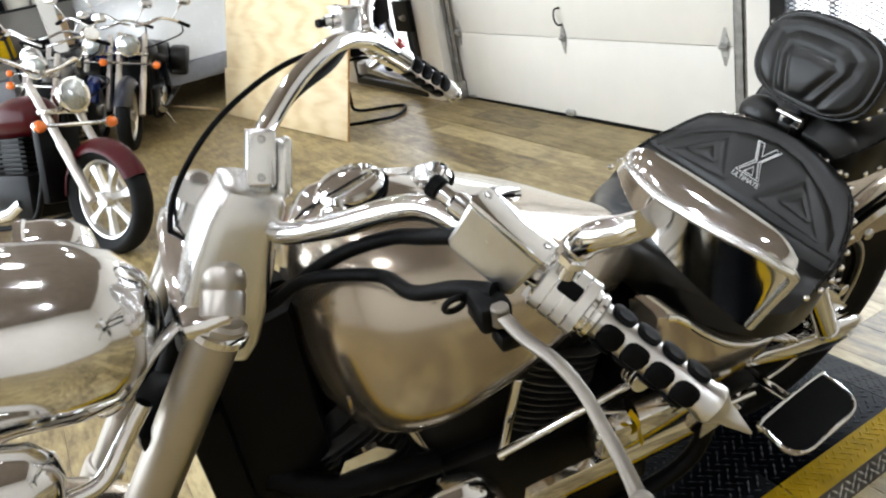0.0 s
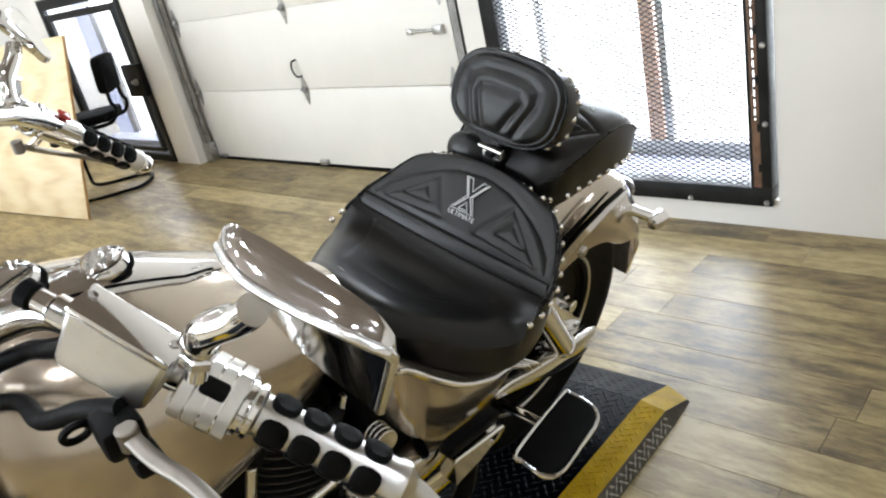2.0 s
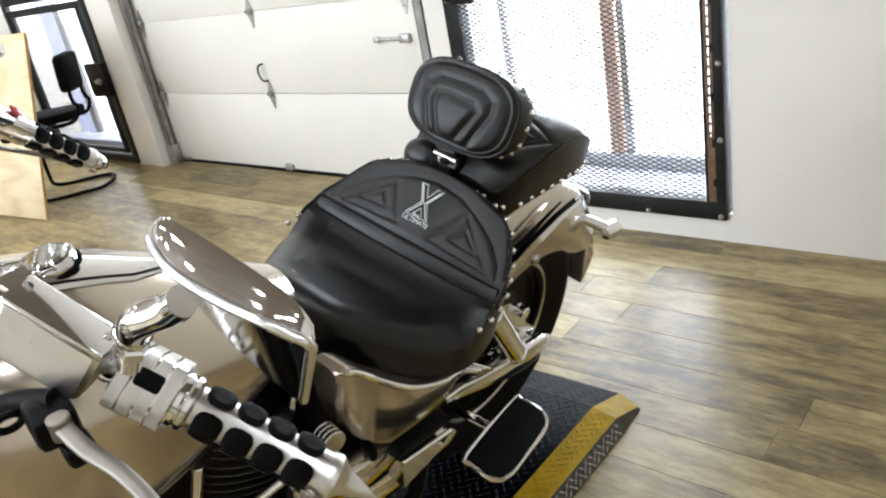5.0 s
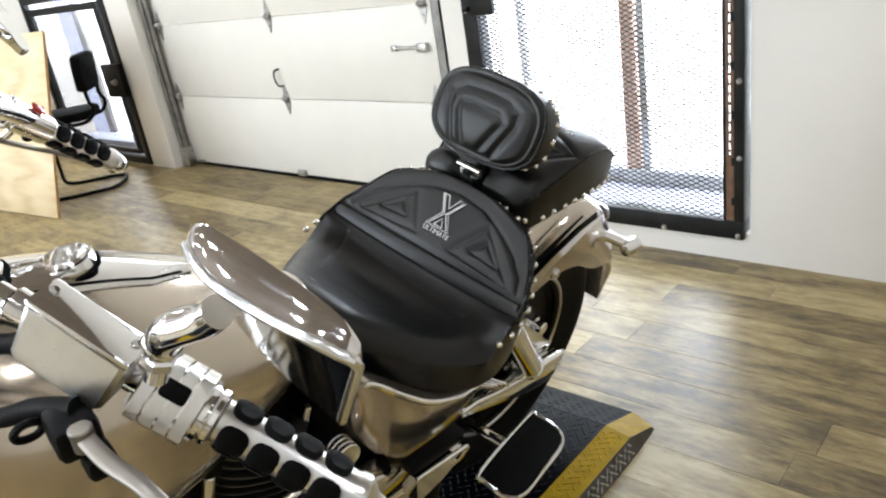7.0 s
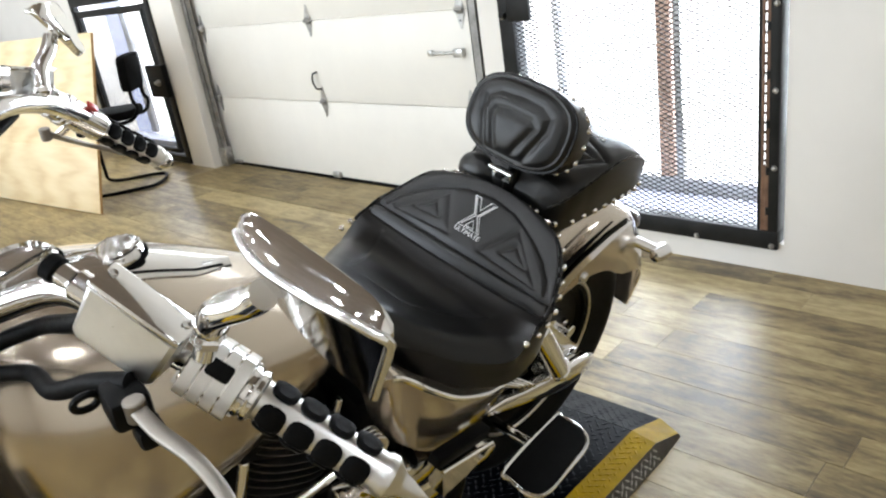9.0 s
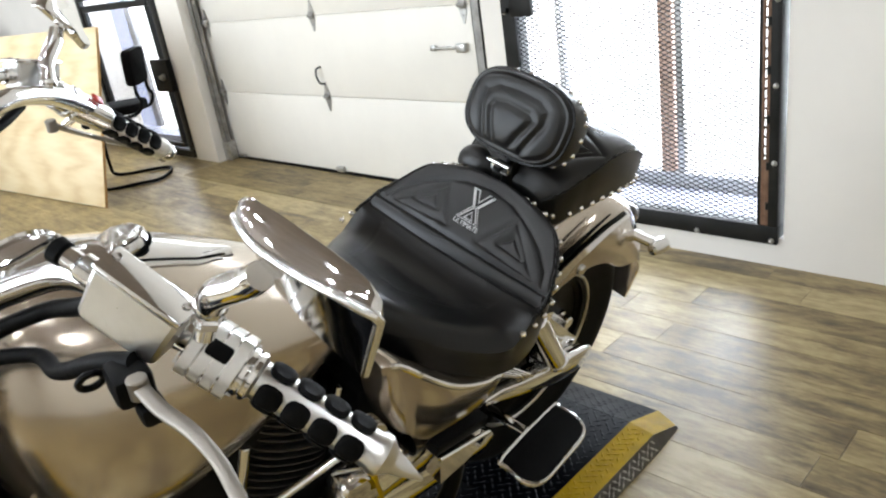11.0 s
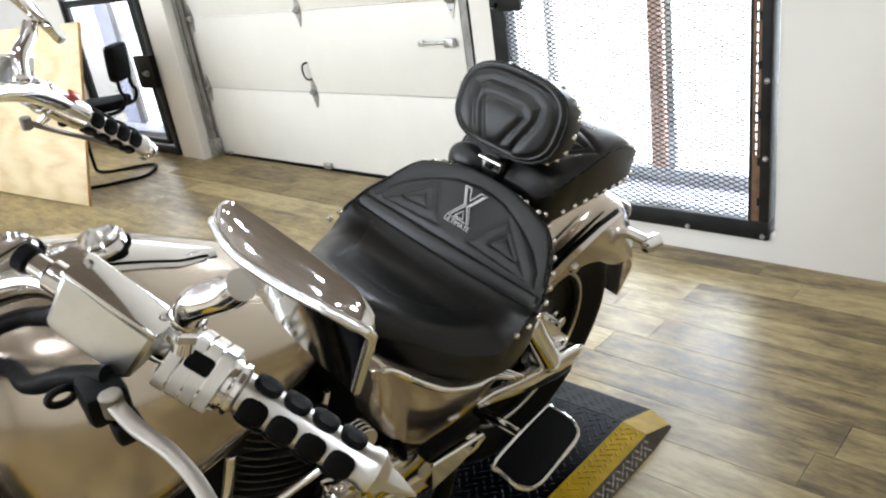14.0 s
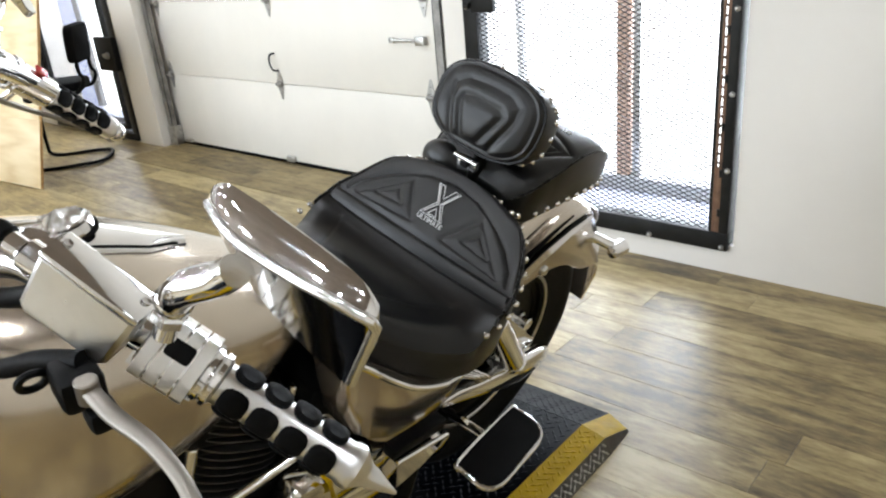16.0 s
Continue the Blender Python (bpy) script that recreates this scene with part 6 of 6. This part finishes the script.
    for dy in (-0.18, 0.08):
        for k in range(8):
            part("cooling_fin", moved(block(-0.11, 0.11, -0.09, 0.09, 0.47 + 0.028 * k, 0.482 + 0.028 * k), Matrix.Translation((0, dy, 0.0))), ENGINE, b)
    part("engine_cover", lathe([(0.1, 0), (0.1, 0.03), (0.07, 0.05), (0.001, 0.055)], 28, Matrix.Translation((0.15, -0.05, 0.36)) @ Matrix.Rotation(radians(90), 4, "Y")), CHROME, b)
    part("frame_tube", join(*[tube([(s * 0.06, -0.48, 0.82), (s * 0.12, -0.42, 0.35), (s * 0.13, -0.25, 0.18), (s * 0.13, 0.3, 0.18), (s * 0.12, 0.5, 0.6)], 0.017, 10) for s in (-1, 1)]), BLACK, b)
    part("brake_cable", tube([(0.4, -0.22, 1.05), (0.42, -0.45, 1.0), (0.25, -0.58, 0.92), (0.08, -0.52, 0.85)], 0.006, 8), RUBBER, b)
    # no real radiator: a black block added to darken the space between the forks
    part("radiator", block(-0.13, 0.13, -0.50, -0.44, 0.30, 0.74, 0.012), BLACK, b, "black block filling the dark space between the forks")
    part("side_stand", tube([(0.14, 0.05, 0.2), (0.24, 0.08, 0.05), (0.27, 0.09, -0.02)], 0.012), CHROME, b)
    return b


LENS = simple("headlight_lens", (0.42, 0.44, 0.44), 0.16, 0.7, 0.25, 60, coat=1.0)
BLUE_PAINT = simple("blue_paint", (0.01, 0.03, 0.16), 0.25, 0.3, 0.1, 200, coat=1.0)
GREY_PAINT = simple("silver_grey_paint", (0.35, 0.36, 0.38), 0.25, 0.6, 0.08, 200, coat=1.0)


def parked(x, y, turn, lean=-7):
    """A place for a parked bike: front axle over x, y, nose turned by that many degrees from -y."""
    return pose(x, y, 0, 0, 0, turn) @ pose(0, 0.85, 0) @ pose(0, 0, 0, 0, -lean, 0)


parked_bike("dark red cruiser motorcycle with chrome forks", RED_PAINT, parked(-0.47, -2.96, 122, -14), False, False)
parked_bike("dark blue cruiser motorcycle with black leather saddlebags", NAVY_PAINT, parked(-3.25, -2.44, 70, -15), True, True)
parked_bike("bright blue cruiser motorcycle with chrome forks", BLUE_PAINT, parked(-4.05, -2.62, 70, -14), True, False)
parked_bike("black cruiser motorcycle with chrome forks", BLACK, parked(-4.5, -3.15, 70, -13), False, False)
parked_bike("silver grey cruiser motorcycle with chrome bars", GREY_PAINT, parked(-3.2, -3.2, 66, -14), False, False)


def car():
    c = thing("car", "white car parked nose in behind the motorcycles", "car", pose(-6.05, -1.22, 0, 0, 0, 8))
    rows = [(-1.5, 0.75, 0.70, 0.36), (-1.2, 0.80, 0.86, 0.50), (0.0, 0.85, 0.88, 0.52), (0.9, 0.80, 0.86, 0.50), (1.25, 0.70, 0.80, 0.42), (1.38, 0.62, 0.70, 0.30)]
    body = []
    for i in range(41):
        x = -1.5 + 2.88 * i / 40
        cz, w, h = lerp_rows(rows, x)
        body.append([Vector((x, v.x, v.z)) for v in superring(0, cz - 0.05, w, h * 0.9, 0, 4.0, 40)])
    part("body", loft(body), WHITEP, c, "white painted body")
    part("cabin", loft([[Vector((x, v.x, v.z)) for v in superring(0, 1.2, w, 0.42, 0, 3.6, 32)] for x, w in ((-1.45, 0.70), (-1.3, 0.76), (-0.2, 0.76), (0.15, 0.70))]), WHITEP, c)
    part("windscreen", loft([[Vector((x, v.x, v.z)) for v in superring(0, z, 0.66, 0.26, 0, 4, 24)] for x, z in ((0.12, 1.3), (0.19, 1.27))]), DARKGLASS, c, "dark windscreen")
    part("bumper", block(1.28, 1.46, -0.72, 0.72, 0.26, 0.48, 0.05), GREYPLASTIC, c, "grey plastic bumper")
    for s in (-1, 1):
        part("headlight", moved(rounded_slab(0.13, 0.07, 0.04, 2.6), Matrix.Translation((1.33, s * 0.5, 0.66)) @ Matrix.Rotation(radians(90), 4, "Z")), LENS, c)
        part("door_mirror", moved(rounded_slab(0.1, 0.06, 0.05, 2.6), Matrix.Translation((-0.1, s * 0.92, 1.05)) @ Matrix.Rotation(radians(90), 4, "Z")), BLACK, c)
        for x in (-1.0, 0.85):
            part("wheel", lathe([(0.05, -0.1), (0.2, -0.1), (0.3, -0.08), (0.31, 0), (0.3, 0.08), (0.2, 0.1), (0.05, 0.1)], 32, Matrix.Translation((x, s * 0.74, 0.31)) @ Matrix.Rotation(radians(90), 4, "X")), TYRE, c)


DARKGLASS = simple("dark_glass", (0.02, 0.025, 0.03), 0.08, 0, 0.1, 10, coat=1.0)
GREYPLASTIC = simple("grey_plastic", (0.25, 0.26, 0.28), 0.5, 0, 0.1, 15)
car()


def step_ladder():
    l = thing("step_ladder", "red fibreglass step ladder standing open", "ladder", pose(-5.6, -3.68, 0, 0, 0, 75))
    for s in (-1, 1):
        part("rail", loft([[Vector((s * (0.26 - 0.10 * f) + dx, 0.30 * (1 - f) + dy, 1.8 * f)) for dx, dy in ((-0.012, -0.035), (0.012, -0.035), (0.012, 0.035), (-0.012, 0.035))] for f in (0, 1)]), REDFG, l)
        part("rear_rail", loft([[Vector((s * (0.26 - 0.10 * f) + dx, -0.45 * (1 - f) + dy, 1.78 * f)) for dx, dy in ((-0.01, -0.02), (0.01, -0.02), (0.01, 0.02), (-0.01, 0.02))] for f in (0, 1)]), REDFG, l)
    for k in range(5):
        f = (k + 1) * 0.165
        part("tread", block(-(0.26 - 0.1 * f), 0.26 - 0.1 * f, 0.30 * (1 - f) - 0.04, 0.30 * (1 - f) + 0.04, 1.8 * f - 0.012, 1.8 * f + 0.012, 0.004), ALU, l)
    part("top_cap", block(-0.18, 0.18, -0.08, 0.08, 1.78, 1.84, 0.01), REDFG, l)


REDFG = simple("red_fibreglass", (0.5, 0.03, 0.02), 0.45, 0, 0.15, 20)
step_ladder()


def shelving():
    sh = thing("shelving_unit", "grey steel shelving unit with boxes and parts", "shelf", pose(-7.25, -3.6, 0))
    for y in (-1.6, -0.55, 0.55, 1.6):
        for x in (-0.25, 0.25):
            part("post", block(x - 0.02, x + 0.02, y - 0.02, y + 0.02, 0, 2.2), STEEL, sh)
    for z in (0.15, 0.75, 1.3, 1.85):
        part("shelf", block(-0.27, 0.27, -1.62, 1.62, z - 0.015, z + 0.015, 0.003), STEEL, sh)
    rng = random.Random(9)
    cols = [simple("carton", (0.36, 0.24, 0.13), 0.8), GREYPLASTIC, BLACK, REDFG, simple("cream_card", (0.6, 0.57, 0.5), 0.8), BLUE_PAINT, YELLOW]
    for z in (0.165, 0.765, 1.315, 1.865):
        y = -1.55
        while y < 1.4:
            w, h, d = rng.uniform(0.12, 0.36), rng.uniform(0.12, 0.38), rng.uniform(0.25, 0.45)
            bx = solid("storage_box", block(-7.25 - d / 2, -7.25 + d / 2, -3.6 + y, -3.6 + y + w, z, z + h, 0.006), rng.choice(cols), "storage box standing on the steel shelf", "box", group="boxes on the shelf")
            y += w + rng.uniform(0.01, 0.12)


shelving()


def blue_tub():
    g = thing("plastic_tub", "grey-blue plastic tub on the floor", "tub", pose(-4.9, -3.75, 0))
    part("body", loft([[Vector((v.x, v.z, z)) for v in superring(0, 0, w, d, 0, 6, 32)] for z, w, d in ((0, 0.3, 0.22), (0.42, 0.36, 0.27), (0.44, 0.39, 0.3), (0.46, 0.39, 0.3), (0.46, 0.34, 0.25), (0.05, 0.28, 0.2))], True), TUB, g)


TUB = simple("blue_grey_plastic", (0.10, 0.17, 0.26), 0.5, 0, 0.1, 12)
blue_tub()
solid("column", block(-5.95, -5.80, -2.62, -2.47, 0, TOP, 0.004), WALL, "white painted square column", "column", "structure", smooth=False)
solid("wooden_pole", rod((-4.9, -1.72, 0.018), (-3.9, -1.45, 0.018), 0.016), PLY, "long pale pole lying on the floor", "pole")


# ---- ceiling lights ----
def ceiling_lamp():
    l = thing("ceiling_light", "small round bright ceiling light", "ceiling light", group="ceiling lights")
    part("housing", lathe([(0.125, 0.09), (0.125, 0.03), (0.118, 0.018), (0.098, 0.014), (0.094, 0.05), (0.02, 0.055)], 32), WHITEP, l)
    part("lens", lathe([(0.001, 0.016), (0.05, 0.018), (0.085, 0.026), (0.092, 0.034), (0.001, 0.036)], 32), LAMP, l, "glowing lens")
    return l


lamp = ceiling_lamp()
spots = [(x, y) for x in (-4.6, -2.2, 0.0, 1.7, 3.3, 5.0) for y in (-5.8, -4.3, -2.9, -1.4) if y < -2 or x < 1 and x > -4]
lamp.matrix_world = Matrix.Translation((spots[0][0], spots[0][1], TOP - 0.09))
for x, y in spots[1:]:
    copy_thing(lamp, Matrix.Translation((x, y, TOP - 0.09)))
for x, y in spots:
    area_light("lamp_light", look((x, y, TOP - 0.085), (x, y, 0)), 0.17, 0.17, 11, (0.85, 0.92, 1.0), "DISK")

floor_planks()
